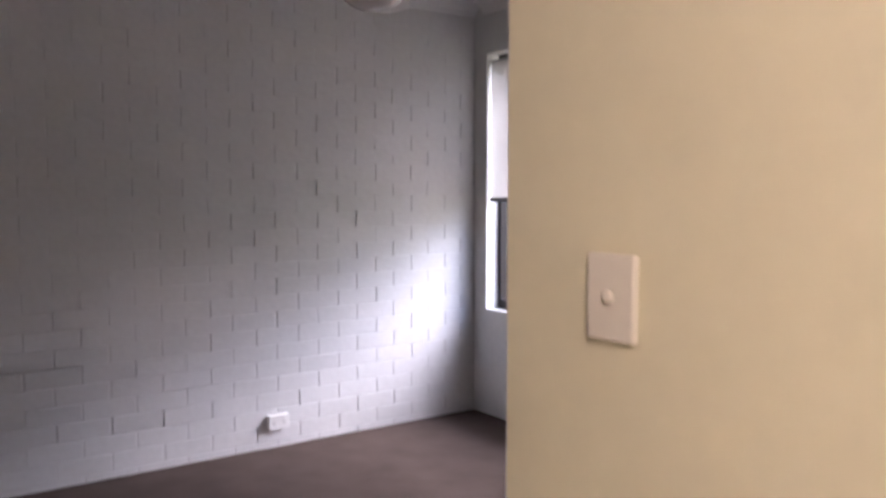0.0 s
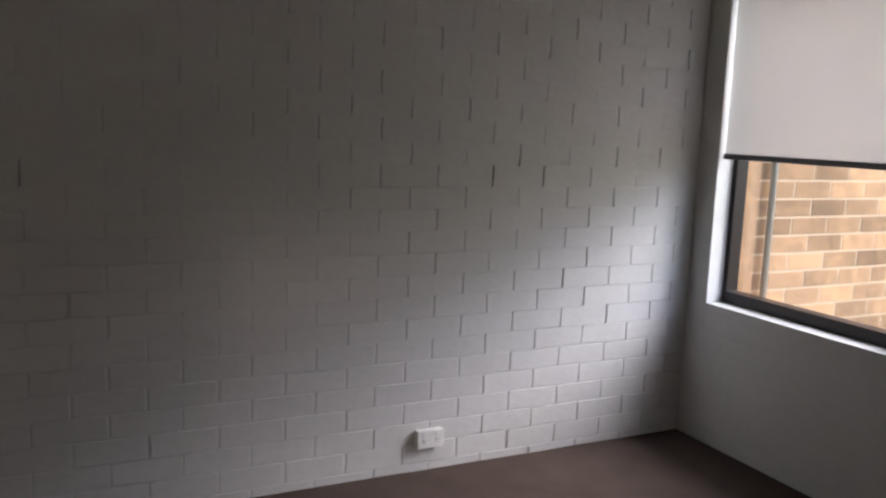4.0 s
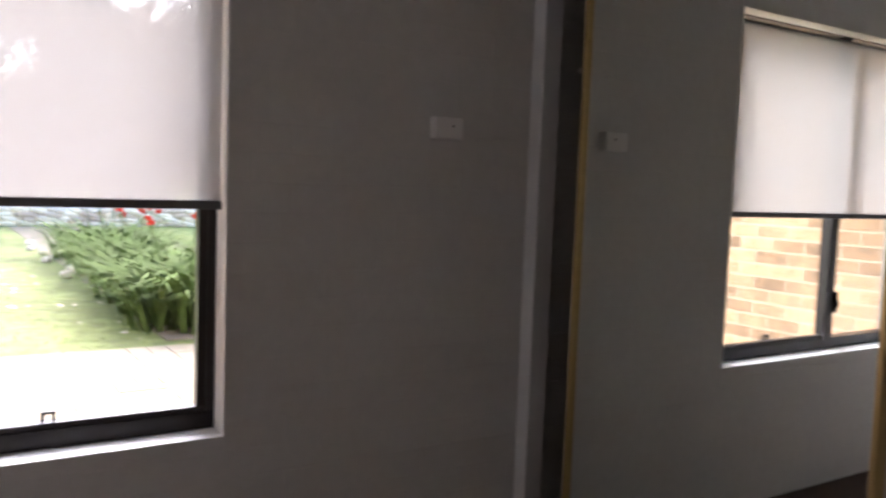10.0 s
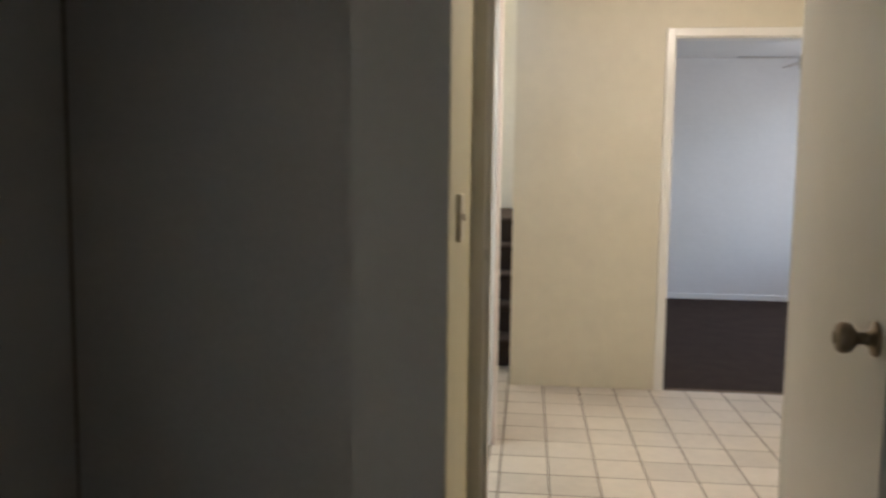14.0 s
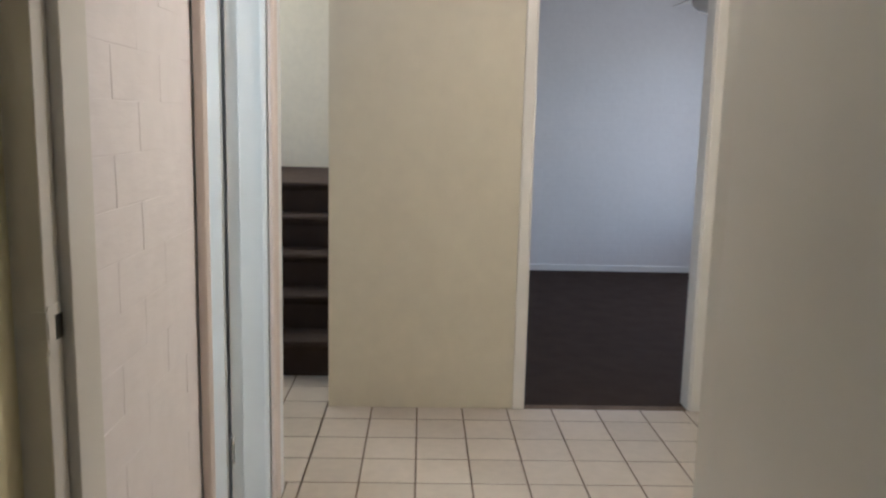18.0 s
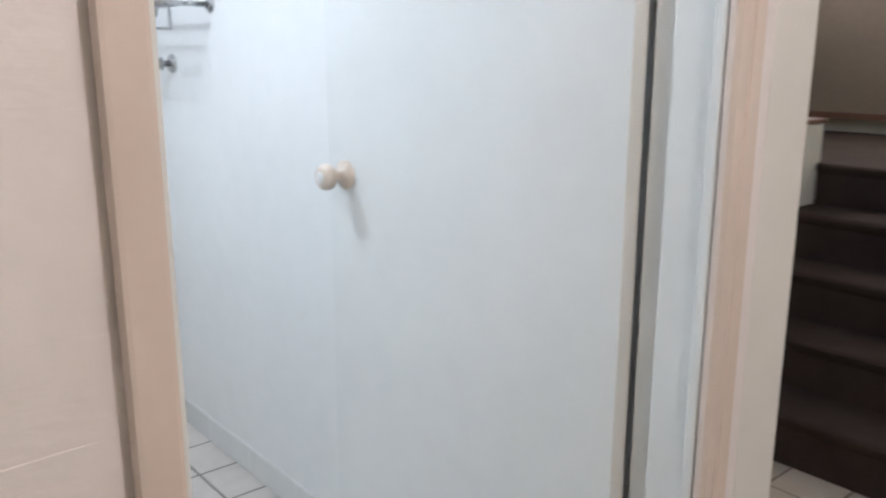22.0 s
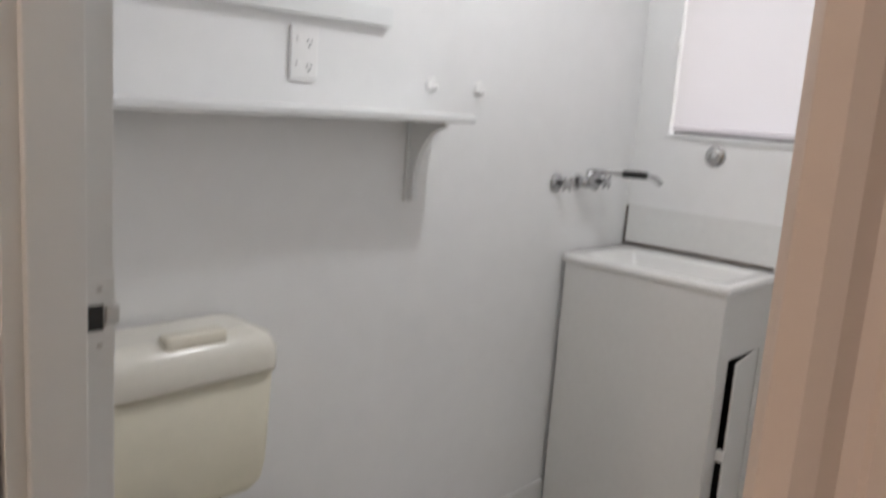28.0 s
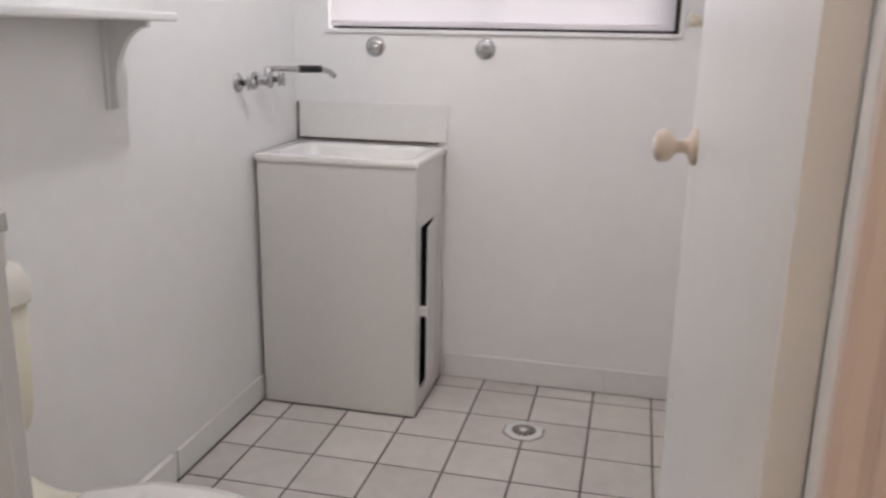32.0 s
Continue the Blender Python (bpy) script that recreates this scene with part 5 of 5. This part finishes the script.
part("cross_arm", tube(bmesh.new(), [(6.83, -0.7, 2.55), (6.83, 0.86, 2.55)], 0.025, 12), M_POLE, pole)

# plant bed with strappy leaves
random.seed(9)
bed = bmesh.new()
box(bed, 3.15, 14.8, -4.6, -2.5, 0.2, G - 0.012)
structure("garden_bed", bed, M_SAND, "bare brown soil of the plant bed", "garden bed")
for k in (5, 7, 8, 10, 11, 12, 13, 15):
    lump("edging_stone", "rough brown stone edging the plant bed", 3.3 + 0.5 * k + 0.1 * math.sin(k * 5.0), -2.46 + 0.09 * math.sin(k * 2.1), G + 0.005, 0.13 + 0.04 * math.sin(k), 0.06, 0.045, M_STONE, 3.0 + k, "stone")
for n_, (px, py, spread, count) in enumerate(((3.62, -2.74, 0.40, 230), (3.55, -3.2, 0.45, 230), (4.3, -2.85, 0.42, 220), (4.4, -3.5, 0.5, 200), (5.1, -2.85, 0.45, 220), (5.9, -2.9, 0.45, 200), (6.8, -2.95, 0.5, 200), (7.7, -3.0, 0.5, 190), (5.4, -3.6, 0.5, 170), (8.7, -3.0, 0.5, 170))):
    plant = thing("strappy_plant", "clump of green strappy leaves with red flowers by the lawn", "plant", "strappy plants")
    bm = bmesh.new()
    for k in range(count):
        a, r = random.random() * 6.28, spread * random.random() ** 0.7
        bx, by = px + math.cos(a) * r, py + math.sin(a) * r
        a += random.uniform(-1.6, 1.6)
        ln, w = 0.45 + 0.45 * random.random(), 0.011 + 0.010 * random.random()
        out, side = Vector((math.cos(a), math.sin(a), 0)), Vector((-math.sin(a), math.cos(a), 0))
        prev = None
        for s in range(5):
            u = s / 4
            p = Vector((bx, by, G - 0.02)) + out * (ln * (0.30 * u + 0.62 * u * u)) + Vector((0, 0, ln * (1.35 * u - 0.85 * u * u)))
            ww = w * (1 - u) ** 0.5 + 0.001
            cur = (bm.verts.new(p - side * ww), bm.verts.new(p + side * ww))
            if prev:
                bm.faces.new((prev[0], prev[1], cur[1], cur[0])).smooth = True
            prev = cur
    part("leaves", bm, M_LEAF, plant)
    for k in range(3):
        a = random.random() * 6.28
        fx, fy, fz = px + math.cos(a) * spread * 0.5, py + math.sin(a) * spread * 0.5, G + 0.66 + 0.12 * random.random()
        part("stem", tube(bmesh.new(), [(px, py, G), (fx, fy, fz)], 0.004, 6), M_LEAF, plant)
        fb = bmesh.new()
        for q in range(9):
            b_, c_ = random.random() * 6.28, random.random() * 1.4
            d = Vector((math.cos(b_) * math.sin(c_), math.sin(b_) * math.sin(c_), math.cos(c_)))
            o = d.orthogonal() * 0.012
            c = Vector((fx, fy, fz))
            fb.faces.new([fb.verts.new(v) for v in (c, c + d * 0.025 + o, c + d * 0.05, c + d * 0.025 - o)])
        part("flower", fb, M_FLOWER, plant, "red flower head")

# low stone wall across the lawn
stone_wall = thing("stone_wall", "low dry stone retaining wall along the far lawn", "stone wall")
random.seed(12)
part("fill", boxes((15.0, 15.9, -16, 16, 0.0, 0.60)), M_STONE, stone_wall)
kinds = []
for s in range(4):
    bm = bmesh.new()
    bmesh.ops.create_cube(bm, size=1.0)
    bmesh.ops.subdivide_edges(bm, edges=bm.edges[:], cuts=1, use_grid_fill=True)
    for v in bm.verts:
        v.co = v.co.normalized() * 0.62 * (1 + 0.25 * noise.noise(v.co * 2 + Vector((s * 3, 0, 0))))
    kinds.append(mesh_of("stone", bm, M_STONE))
for row in range(4):
    y = -7.5 + 0.15 * row
    while y < 7.0:
        w = 0.20 + 0.24 * random.random()
        st = new("stone", random.choice(kinds))
        st.parent = stone_wall
        st.location, st.scale = (15.0, y + w / 2, 0.31 + row * 0.09), (0.20, w * 0.98, 0.115)
        st.rotation_euler = (random.random() * 0.3, random.random() * 0.3, random.random() * 0.3)
        y += w


def gum_tree(x, y, height, seed, trunk_r, label, crown_r, low):
    t = thing("tree", label, "tree", "garden trees")
    random.seed(seed)
    bm = bmesh.new()
    top = Vector((x + 0.6 * (random.random() - 0.5), y + 0.6 * (random.random() - 0.5), height * 0.8))
    base = Vector((x, y, 0.2))
    tube(bm, [base, base.lerp(top, 0.4) + Vector((0.1, -0.1, 0)), base.lerp(top, 0.75), top], [trunk_r * 1.15, trunk_r * 0.9, trunk_r * 0.6, trunk_r * 0.15], 12)
    ends = []
    for k in range(9):
        u = low + (1 - low) * k / 9
        p = base.lerp(top, u)
        a = random.random() * 6.28
        e = p + Vector((math.cos(a), math.sin(a), 0.55)) * crown_r * (0.5 + 0.5 * random.random())
        tube(bm, [p, p.lerp(e, 0.5) + Vector((0, 0, -0.15)), e], [trunk_r * 0.32, trunk_r * 0.2, trunk_r * 0.05], 8)
        ends += [e, p.lerp(e, 0.65)]
    part("trunk", bm, M_BARK, t)
    v_, f_ = [], []
    for e in ends + [top]:
        for q in range(26):
            c = e + Vector((random.gauss(0, 1), random.gauss(0, 1), random.gauss(0, 0.7))) * crown_r * 0.22
            for w in range(9):
                d = Vector((random.gauss(0, 1), random.gauss(0, 1), random.gauss(0, 1))).normalized()
                s = 0.17 + 0.16 * random.random()
                o = d.orthogonal().normalized() * s * 0.35
                c2 = c + Vector((random.gauss(0, 0.22), random.gauss(0, 0.22), random.gauss(0, 0.18)))
                i = len(v_)
                v_ += [c2, c2 + d * s * 0.5 + o, c2 + d * s, c2 + d * s * 0.5 - o]
                f_.append((i, i + 1, i + 2, i + 3))
    me_ = bpy.data.meshes.new("crown")
    me_.from_pydata([tuple(p) for p in v_], [], f_)
    me_.materials.append(M_FOLIAGE)
    c = new("crown", me_)
    c.parent = t


gum_tree(16.9, 0.16, 12.0, 3, 0.29, "tall gum tree with a thick grey-brown trunk", 2.4, 0.50)
for n_, (x, y, h, c) in enumerate(((18.5, 2.9, 7.4, 2.3), (18, -4.0, 6.2, 1.9), (17.5, 6.5, 8.0, 2.8), (18, -7.6, 8.4, 2.8), (20, 0.9, 3.4, 1.2), (19, -10.5, 8.5, 3.0), (20, 10.5, 8.5, 3.0), (22, -1.0, 3.9, 1.4), (21, 2.6, 4.2, 1.7), (18.5, -2.2, 3.3, 1.1), (21, -3.4, 3.6, 1.5), (19, -0.5, 3.0, 1.1), (21.5, 0.6, 3.9, 1.8), (22, -2.2, 4.3, 1.8), (21, 4.6, 4.6, 1.9), (20.5, -5.2, 4.2, 1.8), (19.5, 1.9, 3.2, 1.5), (19.8, -1.5, 3.2, 1.5))):
    gum_tree(x, y, h, 20 + n_, 0.16, "bushy dark green tree behind the lawn", c, 0.15)

# ---- pieces: bricks, tiles, pavers ----


def piece_mesh(name, sx, sy, sz, mat, bevel, wobble=0.0, seed=0):
    bm = bmesh.new()
    made = bmesh.ops.create_cube(bm, size=1.0)["verts"]
    bmesh.ops.scale(bm, verts=made, vec=(sx, sy, sz))
    bmesh.ops.bevel(bm, geom=bm.edges[:], offset=bevel, segments=1, affect="EDGES")
    if wobble:
        for v in bm.verts:
            v.co += Vector((noise.noise(v.co * 37 + Vector((seed, 0, 0))), noise.noise(v.co * 31 + Vector((0, seed, 0))), noise.noise(v.co * 29 + Vector((0, 0, seed))))) * wobble
    for f in bm.faces:
        f.smooth = False
    return mesh_of(name, bm, mat)


def worn_brick(length, height, mat, seed, wobble, round_, bed=1.0):
    """A thickly painted brick face, lying across x and z and facing -y; bed 0: its long edges stay flush, filled with paint."""
    rnd = random.Random(seed)
    hx, hz = length / 2, height / 2
    c = 0.0015
    ring = [(-hx, -hz + c), (-hx, 0), (-hx, hz - c), (-hx + c, hz), (-hx / 2, hz), (0, hz), (hx / 2, hz), (hx - c, hz), (hx, hz - c), (hx, 0), (hx, -hz + c),
            (hx - c, -hz), (hx / 2, -hz), (0, -hz), (-hx / 2, -hz), (-hx + c, -hz)]
    ring = [(x + rnd.uniform(-1, 1) * wobble, z + rnd.uniform(-1, 1) * wobble * 0.5) for x, z in ring]
    tilt = rnd.uniform(-0.0010, 0.0010) / hx
    bm = bmesh.new()
    rings = []
    for inset, y in ((0.0, 0.008), (0.0, -0.0035), (round_ * 0.35, -0.0068), (round_, -0.008)):
        row = []
        for x, z in ring:
            side = abs(x) > hx * 0.96
            px = x - math.copysign(inset, x) if side else x
            pz = z if side and abs(z) < hz * 0.7 else z - math.copysign(inset * bed, z)
            d = y if side or y > 0 else y * bed - 0.0078 * (1 - bed)
            row.append(bm.verts.new((px, d + tilt * x, pz)))
        rings.append(row)
    for a, b in zip(rings, rings[1:]):
        for k in range(len(a)):
            bm.faces.new((a[k], a[(k + 1) % len(a)], b[(k + 1) % len(a)], b[k])).smooth = True
    bm.faces.new(rings[-1])
    return mesh_of("brick", bm, mat)


def joined_pieces(name, label, mesh, places, parent):
    """Many alike pieces as one mesh."""
    src_v = [v.co.copy() for v in mesh.vertices]
    src_f = [tuple(p.vertices) for p in mesh.polygons]
    vv, ff = [], []
    for m in places:
        i = len(vv)
        vv += [tuple(m @ v) for v in src_v]
        ff += [tuple(i + k for k in f) for f in src_f]
    me_ = bpy.data.meshes.new(name)
    me_.from_pydata(vv, [], ff)
    me_.materials.append(mesh.materials[0])
    ob = tagged(new(name, me_), label, kind="stuff")
    ob.parent = parent
    return ob


def lay(name, meshes, places, parent, keep=300, rest_label=""):
    for m in places[:keep]:
        ob = new(name, random.choice(meshes))
        ob.parent = parent
        ob.matrix_local = m
    if len(places) > keep:
        joined_pieces(name + "_rest", rest_label, meshes[0], places[keep:], parent)


random.seed(21)
COURSE, PITCH = 0.0836, 0.2325


def courses(a0, a1, z0, z1, phase_z, phase_even, phase_odd, gap, bed_gap, holes=()):
    """Centres and half sizes (a, z, length, height) of bricks in stretcher bond between a0 and a1."""
    out = []
    k = math.floor((z0 - phase_z) / COURSE) - 1
    while phase_z + k * COURSE < z1:
        lo, hi = max(z0, phase_z + k * COURSE), min(z1, phase_z + (k + 1) * COURSE)
        if hi - lo > 0.02:
            start = (phase_even if k % 2 == 0 else phase_odd)
            n = math.floor((a0 - start) / PITCH) - 1
            while start + n * PITCH < a1:
                a, b = max(a0, start + n * PITCH), min(a1, start + (n + 1) * PITCH)
                if b - a > 0.03 and not any(b > ha and a < hb and hi > hza and lo < hzb for ha, hb, hza, hzb in holes):
                    out.append(((a + b) / 2, (lo + hi) / 2, b - a - gap, hi - lo - bed_gap))
                n += 1
        k += 1
    return out


wall_north = bpy.data.objects["wall_north"]
raked = [worn_brick(0.2235, 0.0800, M_BRICK_PAINT, 60 + k, 0.0020, 0.0030, 0.55) for k in range(8)]
softened = [worn_brick(0.2235, 0.0822, M_BRICK_PAINT, 260 + k, 0.0020, 0.0030, 0.22) for k in range(8)]
flush = [worn_brick(0.2235, 0.0836, M_BRICK_PAINT, 160 + k, 0.0020, 0.0030, 0.04) for k in range(10)]
low_places, middle_places, high_places = [], [], []
for a, z, l, h in courses(WEST, 0.0, 0.0, CEIL, 0.034, -0.217, -0.105, 0.0065, 0.0):
    depth = z + random.uniform(-0.16, 0.16)
    open_bed, rows = depth < 1.08, low_places if depth < 0.50 else middle_places if depth < 1.08 else high_places
    filled = 0.0065 if not open_bed and random.random() < 0.45 else 0.0
    m = pose(a + random.uniform(-0.0012, 0.0012), 0.0085 + random.uniform(-0.0006, 0.0006), z, random.uniform(-0.35, 0.35), random.uniform(-0.3, 0.3), random.uniform(-0.25, 0.25))
    rows.append(m @ Matrix.Diagonal(((l + filled + random.uniform(-0.002, 0.003)) / 0.2235, 1, (h + (-0.001 if open_bed else 0.0004)) / 0.0836, 1)))
for group in (low_places, middle_places, high_places):
    group.sort(key=lambda m: -m.translation.x + (0.6 if m.translation.z > 1.9 else 0))
lay("brick", raked, low_places, wall_north, 70, "white painted bricks low at the far end of the wall")
lay("brick", softened, middle_places, wall_north, 80, "white painted bricks half way up the far end of the wall")
lay("brick", flush, high_places, wall_north, 150, "white painted bricks at the far end of the wall")

wall_bw = bpy.data.objects["wall_bath_west"]
hall_brick = [worn_brick(0.2245, 0.0766, M_HALL_BRICK, 80 + k, 0.0022, 0.0016, 0.4) for k in range(8)]
places = []
east_side = BDOOR_Y1 + 0.046
hall_courses = courses(east_side, -3.722, 0.0, 2.1026, 0.0796, -4.284, -4.284 + 0.116, 0.0012, 0.0016) + courses(-5.42, -3.722, 2.1065, CEIL, 0.0796, -4.284, -4.284 + 0.116, 0.0012, 0.0016)
for a, z, l, h in hall_courses:
    places.append(pose(-2.2311 + random.uniform(-0.0004, 0.0004), a, z, random.uniform(-0.25, 0.25), 0, -90 + random.uniform(-0.12, 0.12)) @ Matrix.Diagonal((l / 0.2245, 1, h / 0.0766, 1)))
lay("brick", hall_brick, places, wall_bw)

TP = 0.212
HALL_GRID, BATH_GRID = (-2.708, -5.697, 0.2075, 0.2155), (-0.620, -4.322, 0.2085, 0.2095)
tile_meshes = [piece_mesh("tile", TP - 0.005, TP - 0.005, 0.008, M_TILE, 0.0012, 0.0004, s) for s in range(3)]
places = []


def tile_cells(x0, x1, y0, y1, grid):
    tx, ty, px, py = grid
    out = []
    for i in range(math.floor((x0 - tx) / px) - 1, math.ceil((x1 - tx) / px) + 1):
        for j in range(math.floor((y0 - ty) / py) - 1, math.ceil((y1 - ty) / py) + 1):
            a, b = max(x0, tx + i * px), min(x1, tx + (i + 1) * px)
            c, d = max(y0, ty + j * py), min(y1, ty + (j + 1) * py)
            if b - a > 0.015 and d - c > 0.015:
                out.append(((a + b) / 2, (c + d) / 2, b - a - 0.0065, d - c - 0.0065))
    return out


for area in ((HALL_W, HALL_E, -5.4815, -3.60), (HALL_W, -2.293, HALL_S, -5.4815), (-2.293, STAIR_E, STAIR_Y, -5.4815), (HALL_E, STAIR_E, -5.4815, -5.43)):
    for x, y, w, d in tile_cells(*area, HALL_GRID):
        places.append(pose(x, y, -0.004 + random.uniform(-0.0004, 0.0004), random.uniform(-0.08, 0.08), random.uniform(-0.08, 0.08), 0) @ Matrix.Diagonal((w / (TP - 0.005), d / (TP - 0.005), 1, 1)))
lay("tile", tile_meshes, places, hall_floor)
bath_tiles = [piece_mesh("tile", TP - 0.005, TP - 0.005, 0.008, M_TILE_BATH, 0.0012, 0.0004, s) for s in range(3)]
places = []
for x, y, w, d in tile_cells(-2.22, BATH_E, BATH_S, BATH_N, BATH_GRID):
    places.append(pose(x, y, -0.004 + random.uniform(-0.0004, 0.0004), random.uniform(-0.08, 0.08), random.uniform(-0.08, 0.08), 0) @ Matrix.Diagonal((w / (TP - 0.005), d / (TP - 0.005), 1, 1)))
lay("tile", bath_tiles, places, bath_floor)

# skirting tiles of the bathroom
skirting = tagged(new("skirting_tiles"), "white skirting tiles round the bathroom", "skirting", kind="structure")
sk = piece_mesh("skirting_tile", 0.303, 0.008, 0.095, M_SKIRT_TILE, 0.0015)
for y in (-4.52, -4.825, -5.13):
    o = new("skirting_tile", sk); o.parent = skirting
    o.matrix_local = pose(BATH_E - 0.004, y, 0.050, 0, 0, 90)
o = new("skirting_tile", sk); o.parent = skirting
o.matrix_local = pose(BATH_E - 0.004, -5.29, 0.050, 0, 0, 90) @ Matrix.Diagonal((0.04, 1, 1, 1))
for k in range(7):
    o = new("skirting_tile", sk); o.parent = skirting
    o.matrix_local = pose(BATH_E - 0.16 - 0.305 * k, BATH_S + 0.004, 0.050)
for x, l in ((-0.47, 0.38), (-0.76, 0.20)):
    o = new("skirting_tile", sk); o.parent = skirting
    o.matrix_local = pose(x, BATH_N - 0.004, 0.048) @ Matrix.Diagonal((l / 0.303, 1, 0.95, 1))
for k in range(4):
    o = new("skirting_tile", sk); o.parent = skirting
    o.matrix_local = pose(-1.055 - 0.305 * k, BATH_N - 0.014, 0.056) @ Matrix.Diagonal((1, 2.4, 1.0, 1))

structure("floor_sealant", boxes((-0.88, -0.292, BATH_N - 0.013, BATH_N - 0.0085, 0.0006, 0.0045), (TX0 + 0.001, TX0 + 0.0055, TY0 + 0.01, TY1 - 0.006, 0.0006, 0.0035),
                                 (TX0 + 0.006, BATH_E - 0.009, TY0 + 0.004, TY0 + 0.0075, 0.0006, 0.0035)), M_GROUT_BATH, "grimy dark sealant along the bathroom floor edge", "sealant")

# outside bricks and pavers
out_brick = [piece_mesh("brick", 0.222, 0.02, 0.0756, M_OUT_BRICK, 0.003, 0.0012, s) for s in range(30, 35)]
places = []
for a, z, l, h in courses(0.25, 2.61, 0.20, 2.9, 0.24, 0.25, 0.25 + 0.116, 0.007, 0.007):
    places.append(pose(a, -0.0985, z) @ Matrix.Diagonal((l / 0.222, 1, h / 0.0756, 1)))
places.sort(key=lambda m: m.translation.z)
lay("brick", out_brick, places, wing, 300, "tan bricks high on the wing")
end_brick = [piece_mesh("brick", 0.02, 0.222, 0.0756, M_OUT_BRICK, 0.003, 0.0012, s) for s in range(40, 42)]
joined_pieces("end_bricks", "tan bricks round the corner of the wing", end_brick[0],
              [pose(2.6035, a, z) @ Matrix.Diagonal((1, l / 0.222, h / 0.0756, 1)) for a, z, l, h in courses(-0.117, 2.0, 0.20, 2.9, 0.24, 0.0, 0.116, 0.007, 0.007)], wing)
paving = structure("paving", boxes((0.24, 2.89, -9.0, 0.0, 0.0, G + 0.001)), M_SAND, "sandy block paving laid outside the window", "paving")
paver_half = [piece_mesh("paver", 0.222, 0.108, 0.03, M_PAVER, 0.004, 0.001, s) for s in range(53, 56)]
places = []
for i in range(11):
    for j in range(30):
        x, y = 0.48 + i * 0.2295, -0.24 - j * 0.2295
        if (i + j) % 2:
            for s in (-1, 1):
                places.append(pose(x, y + s * 0.0575, G - 0.010 + random.uniform(-0.002, 0.002), 0, 0, random.uniform(-0.6, 0.6)))
        else:
            for s in (-1, 1):
                places.append(pose(x + s * 0.0575, y, G - 0.010 + random.uniform(-0.002, 0.002), 0, 0, 90 + random.uniform(-0.6, 0.6)))
lay("paver", paver_half, places, paving, 300, "sandy pavers further along the wall")
